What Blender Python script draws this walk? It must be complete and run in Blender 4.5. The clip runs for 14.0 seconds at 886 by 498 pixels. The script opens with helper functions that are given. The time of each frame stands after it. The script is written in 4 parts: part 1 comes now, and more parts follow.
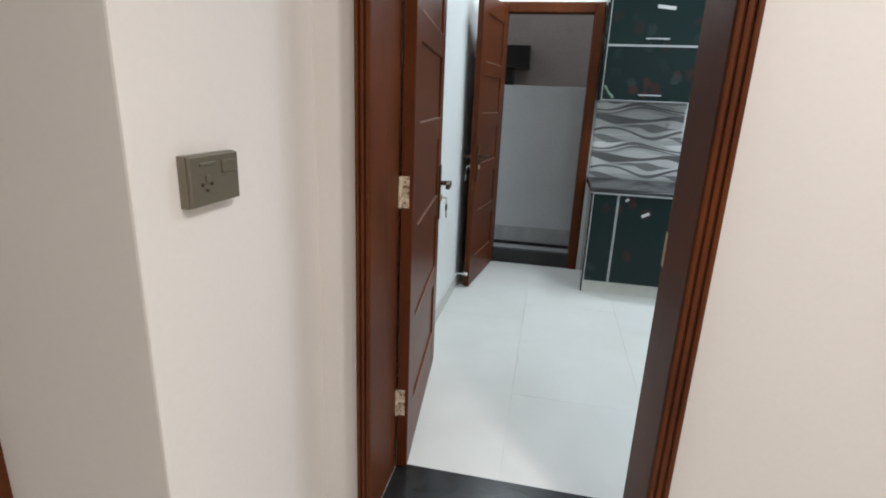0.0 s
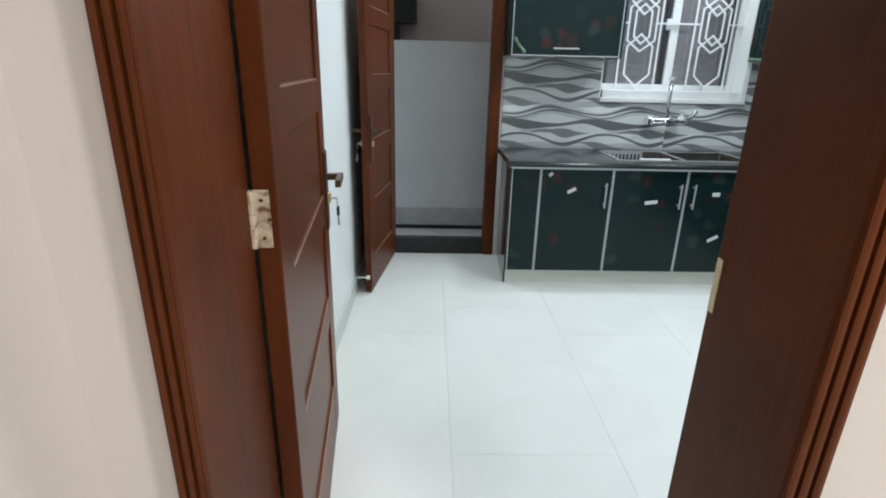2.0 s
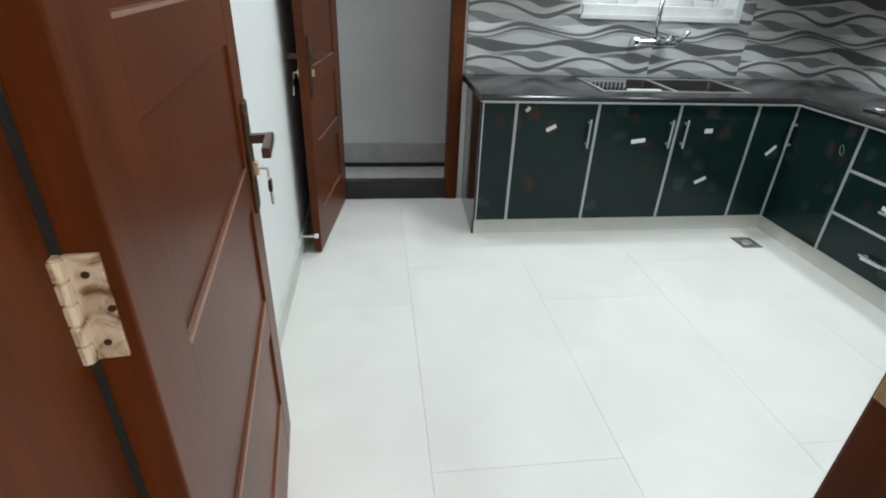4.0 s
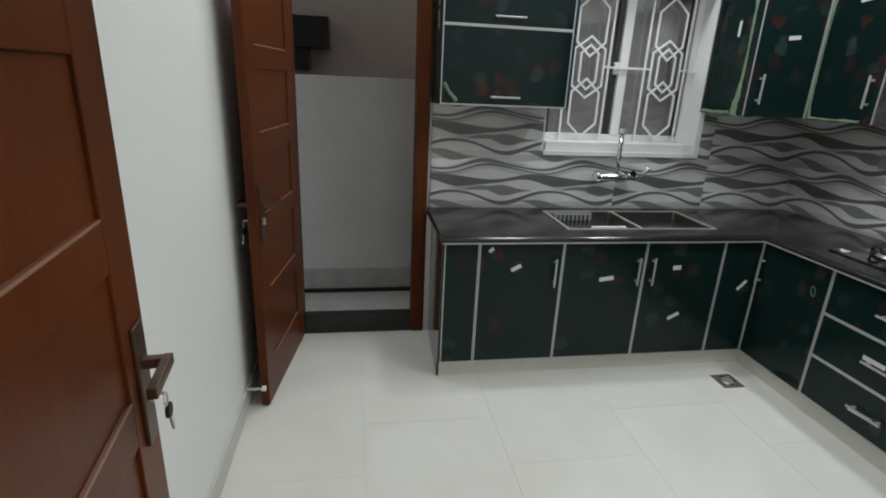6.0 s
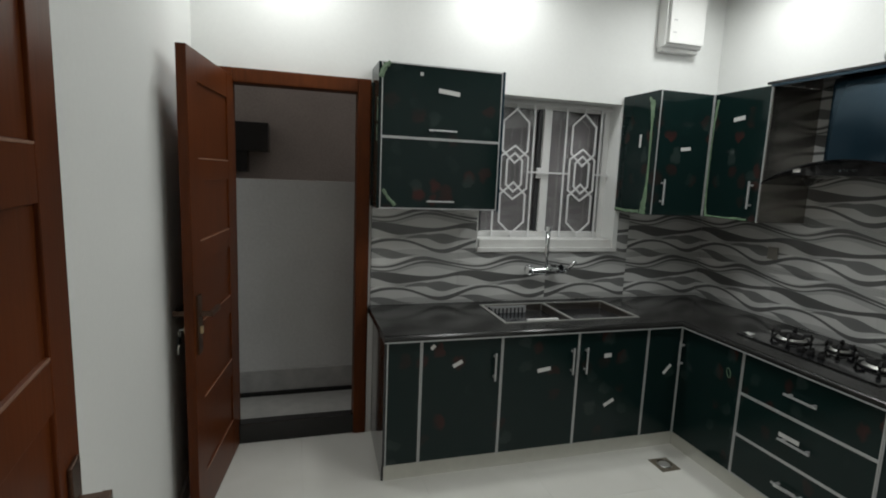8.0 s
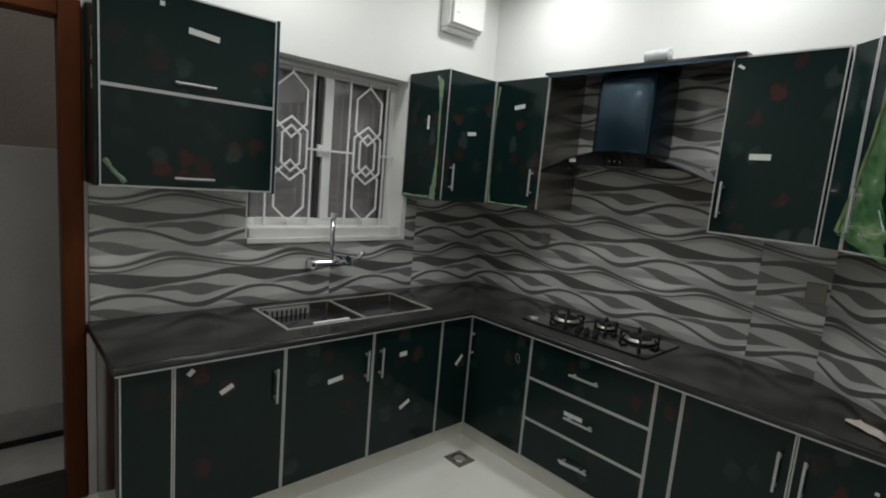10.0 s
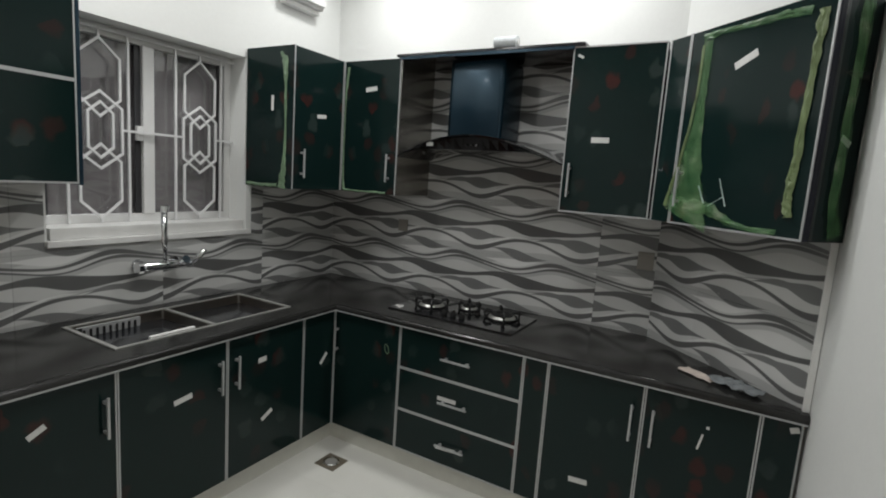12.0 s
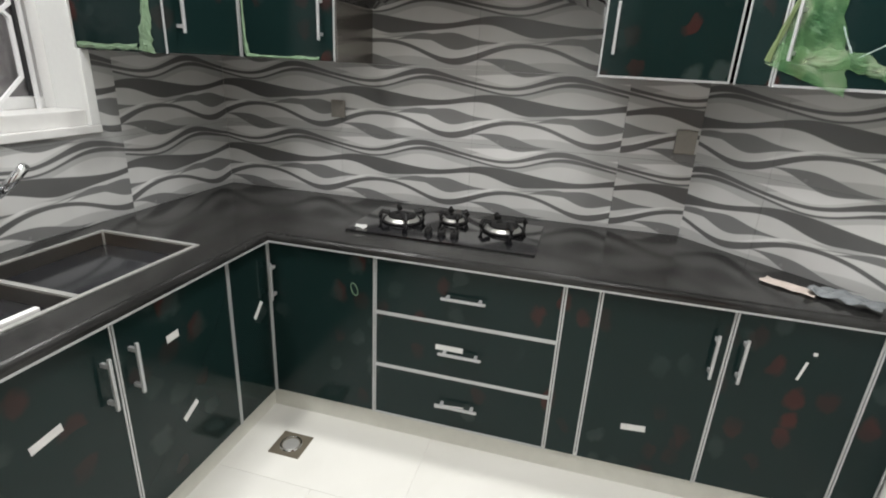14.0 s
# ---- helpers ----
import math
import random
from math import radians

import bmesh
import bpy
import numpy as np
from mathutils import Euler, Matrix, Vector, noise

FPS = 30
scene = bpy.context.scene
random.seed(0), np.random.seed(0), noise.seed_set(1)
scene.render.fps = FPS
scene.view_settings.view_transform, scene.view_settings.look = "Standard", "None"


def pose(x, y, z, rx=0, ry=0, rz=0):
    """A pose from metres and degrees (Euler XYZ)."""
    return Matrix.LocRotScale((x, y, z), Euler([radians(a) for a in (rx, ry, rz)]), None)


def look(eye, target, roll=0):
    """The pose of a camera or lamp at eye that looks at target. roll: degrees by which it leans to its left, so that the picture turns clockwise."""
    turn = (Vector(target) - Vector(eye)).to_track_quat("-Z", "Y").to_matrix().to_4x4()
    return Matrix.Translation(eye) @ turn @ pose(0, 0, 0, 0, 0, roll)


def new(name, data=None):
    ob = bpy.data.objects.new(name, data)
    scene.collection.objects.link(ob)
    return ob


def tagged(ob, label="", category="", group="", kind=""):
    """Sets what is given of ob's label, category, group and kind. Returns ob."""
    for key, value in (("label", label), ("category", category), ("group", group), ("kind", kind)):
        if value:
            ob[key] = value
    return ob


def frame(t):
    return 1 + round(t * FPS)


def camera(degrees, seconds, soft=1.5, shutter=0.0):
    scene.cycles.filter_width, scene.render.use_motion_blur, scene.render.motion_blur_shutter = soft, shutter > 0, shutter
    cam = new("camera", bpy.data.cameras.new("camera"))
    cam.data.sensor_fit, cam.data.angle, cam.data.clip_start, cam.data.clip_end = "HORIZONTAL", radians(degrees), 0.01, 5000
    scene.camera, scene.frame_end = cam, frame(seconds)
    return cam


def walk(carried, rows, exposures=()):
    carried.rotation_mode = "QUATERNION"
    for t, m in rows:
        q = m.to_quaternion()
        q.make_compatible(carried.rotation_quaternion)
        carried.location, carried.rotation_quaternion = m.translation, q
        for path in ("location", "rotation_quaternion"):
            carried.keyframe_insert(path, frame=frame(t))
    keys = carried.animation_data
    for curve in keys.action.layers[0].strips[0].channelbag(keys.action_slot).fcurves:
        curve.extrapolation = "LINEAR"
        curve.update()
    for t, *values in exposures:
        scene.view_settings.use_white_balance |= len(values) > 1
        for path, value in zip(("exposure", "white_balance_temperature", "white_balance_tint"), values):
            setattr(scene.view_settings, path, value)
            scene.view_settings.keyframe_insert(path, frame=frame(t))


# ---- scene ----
cam = camera(81.8, 14.0, soft=1.9)
PATH = [
    (0, (0.022, -0.119, 1.437), (-0.351, 1.765, 0.881), 2.4),
    (0.5, (-0.101, -0.082, 1.438), (-0.236, 1.828, 0.859), 2.0),
    (1, (-0.148, 0.065, 1.411), (-0.182, 1.969, 0.8), 1.6),
    (1.5, (-0.143, 0.389, 1.422), (-0.121, 2.291, 0.802), 1.6),
    (2, (-0.144, 0.652, 1.397), (-0.094, 2.538, 0.733), 1.3),
    (4.5, (-0.207, 1.243, 1.408), (0.079, 2.972, 0.445), 2.8),
    (5, (-0.136, 1.35, 1.497), (0.171, 3.156, 0.695), 2.4),
    (5.5, (-0.087, 1.416, 1.571), (0.218, 3.265, 0.873), 2.4),
    (6, (-0.062, 1.405, 1.616), (0.258, 3.277, 0.991), 2.6),
    (6.5, (-0.09, 1.309, 1.691), (0.275, 3.216, 1.211), 1.9),
    (7, (-0.142, 1.202, 1.73), (0.27, 3.131, 1.404), 1.6),
    (9.5, (-0.004, 1.72, 1.655), (1.082, 3.373, 1.357), 4.2),
    (10, (0.009, 1.788, 1.654), (1.35, 3.245, 1.369), 4.9),
    (10.5, (0.035, 1.812, 1.655), (1.586, 3.046, 1.389), 5.2),
    (11, (0.043, 1.844, 1.651), (1.745, 2.862, 1.399), 4.7),
    (11.5, (0.015, 1.896, 1.652), (1.752, 2.853, 1.395), 4.1),
    (12, (0.02, 1.948, 1.624), (1.744, 2.923, 1.345), 4.0),
    (12.5, (0.079, 2.046, 1.586), (1.783, 3.002, 1.162), 3.1),
    (13, (0.25, 2.261, 1.564), (1.97, 3.124, 1.019), 2.1),
    (13.5, (0.396, 2.468, 1.537), (2.167, 3.151, 0.907), 2.3),
    (14, (0.571, 2.75, 1.507), (2.395, 3.214, 0.828), 3.1),
]

# ---- plan units to metres ----
K = 0.95
EXPOSURES = [
    (0, -0.34, 5650, 7), (1, -0.4, 5650, 6), (2, -0.12, 5650, 6), (4.5, -0.12, 6000, 8), (5, -0.1, 6050, 8), (5.5, -0.3, 6100, 9), (6, -0.8, 6250, 9), (6.5, -1.36, 6300, 9), (7, -1.38, 6350, 9),
    (9.5, -1.35, 6500, 10), (11.5, -1.36, 6500, 11), (12, -1.15, 6500, 12), (12.5, -0.25, 6550, 13), (13, -0.08, 6550, 14), (14, 0.06, 6550, 14),
]
walk(cam, [(t, look(Vector(eye) * K, Vector(target) * K, roll)) for t, eye, target, roll in PATH], EXPOSURES)

# ---- world and lights ----
world = bpy.data.worlds.new("night")
world.use_nodes = True
world.node_tree.nodes["Background"].inputs[0].default_value = (0.62, 0.60, 0.58, 1)
world.node_tree.nodes["Background"].inputs[1].default_value = 0.95
scene.world = world

COOL = (0.975, 0.99, 0.97)
WARM = (1.0, 0.88, 0.77)
CEIL = 3.1


def lamp(name, x, y, z, watts, colour, size=0.12, spread=170):
    d = bpy.data.lights.new(name, "AREA")
    d.shape, d.size, d.energy, d.color, d.spread = "DISK", size, watts, colour, radians(spread)
    ob = new(name, d)
    ob.location = (x * K, y * K, z * K)
    return ob


# the last two are unseen wide fill lamps, added to brighten the room's middle
KITCHEN_SPOTS = [(-0.10, 4.20, 17.0, 0.25), (1.15, 4.18, 18.0, 0.25), (2.47, 3.90, 18.0, 0.2), (2.47, 2.80, 18.0, 0.2), (0.55, 2.35, 5.0, 0.4), (1.45, 2.85, 20.0, 0.4)]
for x, y, w, size in KITCHEN_SPOTS:
    lamp("downlight_lamp", x, y, CEIL - 0.03, w, COOL, size)
LOUNGE_SPOTS = [(1.3, 0.0, 58.0, 0.3), (1.5, -1.5, 34.0, 0.3)]
for x, y, w, size in LOUNGE_SPOTS:
    lamp("lounge_lamp", x, y, CEIL - 0.03, w, WARM, size)

# ---- materials ----


def mat(name, colour, rough=0.5, metal=0.0, bump=0.0, grain=60.0, vary=0.0, coat=0.0, spec=0.5):
    m = bpy.data.materials.new(name)
    m.use_nodes = True
    nt = m.node_tree
    b = nt.nodes["Principled BSDF"]
    b.inputs["Base Color"].default_value = (*colour, 1)
    b.inputs["Roughness"].default_value = rough
    b.inputs["Metallic"].default_value = metal
    b.inputs["Coat Weight"].default_value = coat
    b.inputs["Coat Roughness"].default_value = 0.08
    b.inputs["Specular IOR Level"].default_value = spec
    if bump or vary:
        geo = nt.nodes.new("ShaderNodeNewGeometry")
        n1 = nt.nodes.new("ShaderNodeTexNoise")
        n1.inputs["Scale"].default_value, n1.inputs["Detail"].default_value = grain, 5
        n2 = nt.nodes.new("ShaderNodeTexNoise")
        n2.inputs["Scale"].default_value, n2.inputs["Detail"].default_value = 2.3, 3
        nt.links.new(geo.outputs["Position"], n1.inputs["Vector"])
        nt.links.new(geo.outputs["Position"], n2.inputs["Vector"])
        if bump:
            bp = nt.nodes.new("ShaderNodeBump")
            bp.inputs["Strength"].default_value, bp.inputs["Distance"].default_value = bump, 0.004
            nt.links.new(n1.outputs["Fac"], bp.inputs["Height"])
            nt.links.new(bp.outputs["Normal"], b.inputs["Normal"])
        if vary:
            add = nt.nodes.new("ShaderNodeMath")
            add.operation = "ADD"
            nt.links.new(n1.outputs["Fac"], add.inputs[0])
            nt.links.new(n2.outputs["Fac"], add.inputs[1])
            mp = nt.nodes.new("ShaderNodeMapRange")
            mp.inputs["From Min"].default_value, mp.inputs["From Max"].default_value = 0.6, 1.4
            mp.inputs["To Min"].default_value, mp.inputs["To Max"].default_value = 1 - vary, 1 + vary * 0.5
            nt.links.new(add.outputs[0], mp.inputs["Value"])
            mul = nt.nodes.new("ShaderNodeVectorMath")
            mul.operation = "SCALE"
            mul.inputs[0].default_value = colour
            nt.links.new(mp.outputs["Result"], mul.inputs["Scale"])
            nt.links.new(mul.outputs["Vector"], b.inputs["Base Color"])
    return m


def nodes_of(m):
    nt = m.node_tree
    return nt, nt.nodes["Principled BSDF"]


def ramp(nt, stops, src, interp="LINEAR"):
    r = nt.nodes.new("ShaderNodeValToRGB")
    r.color_ramp.interpolation = interp
    e = r.color_ramp.elements
    while len(e) < len(stops):
        e.new(0.5)
    for el, (p, c) in zip(e, stops):
        el.position, el.color = p, (*c, 1)
    nt.links.new(src, r.inputs["Fac"])
    return r


def mathnode(nt, op, a, b=None, c=None):
    n = nt.nodes.new("ShaderNodeMath")
    n.operation = op
    for i, v in enumerate((a, b, c)):
        if v is None:
            continue
        if isinstance(v, (int, float)):
            n.inputs[i].default_value = v
        else:
            nt.links.new(v, n.inputs[i])
    return n.outputs[0]


def wood_material(name, dark, light, rough):
    """Polished red-brown timber with upright grain."""
    m = mat(name, light, rough, coat=0.0, spec=0.17)
    nt, b = nodes_of(m)
    tc = nt.nodes.new("ShaderNodeTexCoord")
    mp = nt.nodes.new("ShaderNodeMapping")
    mp.inputs["Scale"].default_value = (26, 26, 1.6)
    nt.links.new(tc.outputs["Object"], mp.inputs["Vector"])
    n = nt.nodes.new("ShaderNodeTexNoise")
    n.inputs["Scale"].default_value, n.inputs["Detail"].default_value, n.inputs["Distortion"].default_value = 2.2, 7, 0.8
    nt.links.new(mp.outputs["Vector"], n.inputs["Vector"])
    big = nt.nodes.new("ShaderNodeTexNoise")
    big.inputs["Scale"].default_value, big.inputs["Detail"].default_value, big.inputs["Roughness"].default_value = 2.4, 6, 0.6
    nt.links.new(tc.outputs["Object"], big.inputs["Vector"])
    f = mathnode(nt, "ADD", mathnode(nt, "MULTIPLY", n.outputs["Fac"], 0.38), mathnode(nt, "MULTIPLY", big.outputs["Fac"], 0.72))
    r = ramp(nt, [(0.35, dark), (0.75, light)], f)
    nt.links.new(r.outputs["Color"], b.inputs["Base Color"])
    bp = nt.nodes.new("ShaderNodeBump")
    bp.inputs["Strength"].default_value, bp.inputs["Distance"].default_value = 0.12, 0.002
    nt.links.new(n.outputs["Fac"], bp.inputs["Height"])
    nt.links.new(bp.outputs["Normal"], b.inputs["Normal"])
    return m


def floral_material():
    """Dark green gloss sheet printed with scattered red petals and grey-green leaves."""
    m = mat("floral_gloss", (0.006, 0.022, 0.021), 0.12, spec=0.22)
    nt, b = nodes_of(m)
    geo = nt.nodes.new("ShaderNodeNewGeometry")
    sep = nt.nodes.new("ShaderNodeSeparateXYZ")
    nt.links.new(geo.outputs["Position"], sep.inputs[0])
    com = nt.nodes.new("ShaderNodeCombineXYZ")
    nt.links.new(mathnode(nt, "MULTIPLY_ADD", sep.outputs["Y"], 1.35, sep.outputs["X"]), com.inputs["X"])
    nt.links.new(sep.outputs["Z"], com.inputs["Y"])
    wob = nt.nodes.new("ShaderNodeTexNoise")
    wob.inputs["Scale"].default_value, wob.inputs["Detail"].default_value = 13, 2
    nt.links.new(com.outputs[0], wob.inputs["Vector"])
    mix = nt.nodes.new("ShaderNodeVectorMath")
    mix.operation = "MULTIPLY_ADD"
    nt.links.new(wob.outputs["Color"], mix.inputs[0])
    mix.inputs[1].default_value = (0.07, 0.085, 0.0)
    nt.links.new(com.outputs[0], mix.inputs[2])
    big = nt.nodes.new("ShaderNodeTexNoise")
    big.inputs["Scale"].default_value, big.inputs["Detail"].default_value = 3.1, 1
    nt.links.new(com.outputs[0], big.inputs["Vector"])
    last = None
    for scale, cut, size, colour, shift in ((10.0, 0.90, 0.44, (0.052, 0.0175, 0.0148), 3.1), (9.5, 0.86, 0.44, (0.026, 0.040, 0.037), 11.7), (9.5, 0.90, 0.42, (0.030, 0.0165, 0.0145), 23.0)):
        off = nt.nodes.new("ShaderNodeVectorMath")
        off.operation = "ADD"
        nt.links.new(mix.outputs[0], off.inputs[0])
        off.inputs[1].default_value = (shift, shift * 1.7, 0)
        v = nt.nodes.new("ShaderNodeTexVoronoi")
        v.voronoi_dimensions = "2D"
        v.inputs["Scale"].default_value = scale
        nt.links.new(off.outputs[0], v.inputs["Vector"])
        sc = nt.nodes.new("ShaderNodeSeparateColor")
        nt.links.new(v.outputs["Color"], sc.inputs[0])
        chosen = mathnode(nt, "GREATER_THAN", sc.outputs[0], cut)
        near = nt.nodes.new("ShaderNodeMapRange")
        near.inputs["From Min"].default_value, near.inputs["From Max"].default_value = size, size * 0.6
        nt.links.new(v.outputs["Distance"], near.inputs["Value"])
        fac = mathnode(nt, "MULTIPLY", chosen, near.outputs[0])
        fac = mathnode(nt, "MULTIPLY", fac, mathnode(nt, "MULTIPLY_ADD", big.outputs["Fac"], 3.4, -1.2))
        mx = nt.nodes.new("ShaderNodeMix")
        mx.data_type, mx.clamp_factor = "RGBA", True
        nt.links.new(fac, mx.inputs["Factor"])
        if last is None:
            mx.inputs["A"].default_value = (0.0062, 0.0175, 0.0165, 1)
            mx.inputs[6].default_value = (0.0062, 0.0175, 0.0165, 1)
        else:
            nt.links.new(last, mx.inputs[6])
        mx.inputs[7].default_value = (*colour, 1)
        last = mx.outputs[2]
    nt.links.new(last, b.inputs["Base Color"])
    smear = nt.nodes.new("ShaderNodeTexNoise")
    smear.inputs["Scale"].default_value, smear.inputs["Detail"].default_value = 5, 4
    nt.links.new(geo.outputs["Position"], smear.inputs["Vector"])
    r = mathnode(nt, "MULTIPLY_ADD", smear.outputs["Fac"], 0.14, 0.05)
    nt.links.new(r, b.inputs["Roughness"])
    return m


def wave_material():
    """Glazed wall tile printed with flowing grey wave bands; one pattern per tile."""
    m = mat("wave_tile", (0.4, 0.4, 0.4), 0.22, coat=0.25)
    nt, b = nodes_of(m)
    tc = nt.nodes.new("ShaderNodeTexCoord")
    sep = nt.nodes.new("ShaderNodeSeparateXYZ")
    nt.links.new(tc.outputs["Object"], sep.inputs[0])
    x = mathnode(nt, "MULTIPLY", sep.outputs["X"], 2 * math.pi / (TILE_W * K))
    z = mathnode(nt, "MULTIPLY", sep.outputs["Z"], 1.0 / (TILE_H * K))

    light, white, pale, mid, dark, line = (0.60, 0.605, 0.59), (0.73, 0.735, 0.72), (0.45, 0.455, 0.445), (0.195, 0.198, 0.195), (0.118, 0.12, 0.118), (0.13, 0.132, 0.13)
    # each band, lower ones first: colour, depth under the eye motif, swing, where it hangs lowest, least and most half width, where it is widest, how sharply it tapers
    bands = (
        (pale, 0.37, 0.055, 0.10, 0.075, 0.05, 0.00, 1.0), (white, 0.43, 0.05, 0.30, -0.03, 0.10, 0.38, 1.0), (mid, 0.30, 0.06, 0.64, -0.016, 0.108, 0.43, 1.5),
        (pale, 0.63, 0.08, 0.36, 0.03, 0.03, 0.10, 1.0), (line, 0.585, 0.085, 0.36, 0.012, 0.016, 0.85, 1.4), (line, 0.512, 0.085, 0.32, 0.018, 0.022, 0.75, 1.2),
        (dark, 0.805, 0.05, 0.72, 0.010, 0.100, 0.50, 0.7), (pale, 0.925, 0.035, 0.60, -0.02, 0.05, 0.62, 1.5),
        (mid, 0.0, 0.03, 0.22, 0.002, 0.105, 0.985, 2.2), (mid, 0.025, 0.05, 0.30, -0.022, 0.065, 0.78, 1.4),
        (line, 0.145, 0.118, 0.98, 0.022, 0.026, 0.08, 1.2), (white, 0.085, 0.118, 0.98, -0.014, 0.036, 0.24, 1.3),
    )
    soft = nt.nodes.new("ShaderNodeTexNoise")
    soft.inputs["Scale"].default_value, soft.inputs["Detail"].default_value = 5, 2
    nt.links.new(tc.outputs["Object"], soft.inputs["Vector"])
    shade = mathnode(nt, "MULTIPLY_ADD", soft.outputs["Fac"], 0.3, 0.85)
    first = nt.nodes.new("ShaderNodeRGB")
    first.outputs[0].default_value = (*light, 1)
    col = first.outputs[0]
    wobble = mathnode(nt, "MULTIPLY", mathnode(nt, "SINE", mathnode(nt, "MULTIPLY_ADD", x, 2.0, 0.6)), 0.012)
    level = mathnode(nt, "ADD", mathnode(nt, "SUBTRACT", EYE_Z, z), wobble)
    for colour, depth, swing, low, least, most, wide, sharp in bands:
        hang = mathnode(nt, "MULTIPLY_ADD", mathnode(nt, "COSINE", mathnode(nt, "SUBTRACT", x, 2 * math.pi * (low + EYE_X))), swing, depth)
        swell = mathnode(nt, "EXPONENT", mathnode(nt, "MULTIPLY", mathnode(nt, "SUBTRACT", mathnode(nt, "COSINE", mathnode(nt, "SUBTRACT", x, 2 * math.pi * (wide + EYE_X))), 1.0), sharp))
        half = mathnode(nt, "MULTIPLY_ADD", swell, most, least)
        away = mathnode(nt, "ABSOLUTE", mathnode(nt, "WRAP", mathnode(nt, "SUBTRACT", level, hang), 0.5, -0.5))
        e = nt.nodes.new("ShaderNodeMapRange")
        e.inputs["From Min"].default_value, e.inputs["From Max"].default_value = -0.007, 0.007
        nt.links.new(mathnode(nt, "SUBTRACT", half, away), e.inputs["Value"])
        mx = nt.nodes.new("ShaderNodeMix")
        mx.data_type = "RGBA"
        nt.links.new(e.outputs[0], mx.inputs["Factor"])
        nt.links.new(col, mx.inputs[6])
        mx.inputs[7].default_value = (*colour, 1)
        col = mx.outputs[2]
    sc = nt.nodes.new("ShaderNodeVectorMath")
    sc.operation = "SCALE"
    nt.links.new(col, sc.inputs[0])
    nt.links.new(shade, sc.inputs["Scale"])
    col = sc.outputs[0]
    nt.links.new(col, b.inputs["Base Color"])
    n = nt.nodes.new("ShaderNodeTexNoise")
    n.inputs["Scale"].default_value = 14
    nt.links.new(tc.outputs["Object"], n.inputs["Vector"])
    nt.links.new(mathnode(nt, "MULTIPLY_ADD", n.outputs["Fac"], 0.15, 0.16), b.inputs["Roughness"])
    return m


def granite_material():
    m = mat("black_granite", (0.02, 0.02, 0.02), 0.12, spec=0.42)
    nt, b = nodes_of(m)
    geo = nt.nodes.new("ShaderNodeNewGeometry")
    mp = nt.nodes.new("ShaderNodeMapping")
    mp.inputs["Scale"].default_value = (1, 2.2, 2)
    mp.inputs["Rotation"].default_value = (0, 0, 0.5)
    nt.links.new(geo.outputs["Position"], mp.inputs["Vector"])
    n = nt.nodes.new("ShaderNodeTexNoise")
    n.inputs["Scale"].default_value, n.inputs["Detail"].default_value, n.inputs["Distortion"].default_value = 3.2, 9, 1.4
    nt.links.new(mp.outputs["Vector"], n.inputs["Vector"])
    r = ramp(nt, [(0.35, (0.015, 0.015, 0.0145)), (0.6, (0.020, 0.020, 0.019)), (0.78, (0.028, 0.0275, 0.026))], n.outputs["Fac"])
    nt.links.new(r.outputs["Color"], b.inputs["Base Color"])
    nt.links.new(mathnode(nt, "MULTIPLY_ADD", n.outputs["Fac"], 0.12, 0.10), b.inputs["Roughness"])
    return m


def porcelain_material():
    m = mat("cream_porcelain", (0.72, 0.72, 0.67), 0.12)
    nt, b = nodes_of(m)
    geo = nt.nodes.new("ShaderNodeNewGeometry")
    info = nt.nodes.new("ShaderNodeObjectInfo")
    n = nt.nodes.new("ShaderNodeTexNoise")
    n.inputs["Scale"].default_value, n.inputs["Detail"].default_value, n.inputs["Distortion"].default_value = 2.6, 8, 1.0
    nt.links.new(geo.outputs["Position"], n.inputs["Vector"])
    r = ramp(nt, [(0.3, (0.675, 0.67, 0.62)), (0.7, (0.725, 0.72, 0.675))], n.outputs["Fac"])
    hs = nt.nodes.new("ShaderNodeHueSaturation")
    nt.links.new(mathnode(nt, "MULTIPLY_ADD", info.outputs["Random"], 0.03, 0.985), hs.inputs["Value"])
    nt.links.new(r.outputs["Color"], hs.inputs["Color"])
    nt.links.new(hs.outputs["Color"], b.inputs["Base Color"])
    nt.links.new(mathnode(nt, "MULTIPLY_ADD", n.outputs["Fac"], 0.2, 0.26), b.inputs["Roughness"])
    return m


def glass_material(name, tint, rough):
    m = mat(name, tint, rough)
    nt, b = nodes_of(m)
    b.inputs["Transmission Weight"].default_value = 1.0
    return m


def film_material():
    """Peeling green protective film: thin, wrinkled, half clear."""
    m = mat("green_film", (0.10, 0.34, 0.11), 0.36, spec=0.35)
    nt, b = nodes_of(m)
    geo = nt.nodes.new("ShaderNodeNewGeometry")
    n = nt.nodes.new("ShaderNodeTexNoise")
    n.inputs["Scale"].default_value, n.inputs["Detail"].default_value, n.inputs["Distortion"].default_value = 7, 3, 2.0
    nt.links.new(geo.outputs["Position"], n.inputs["Vector"])
    r = ramp(nt, [(0.3, (0.05, 0.17, 0.055)), (0.55, (0.15, 0.32, 0.13)), (0.75, (0.45, 0.52, 0.36))], n.outputs["Fac"])
    nt.links.new(r.outputs["Color"], b.inputs["Base Color"])
    bp = nt.nodes.new("ShaderNodeBump")
    bp.inputs["Strength"].default_value, bp.inputs["Distance"].default_value = 0.14, 0.01
    nt.links.new(n.outputs["Fac"], bp.inputs["Height"])
    nt.links.new(bp.outputs["Normal"], b.inputs["Normal"])
    b.inputs["Alpha"].default_value = 0.45
    return m


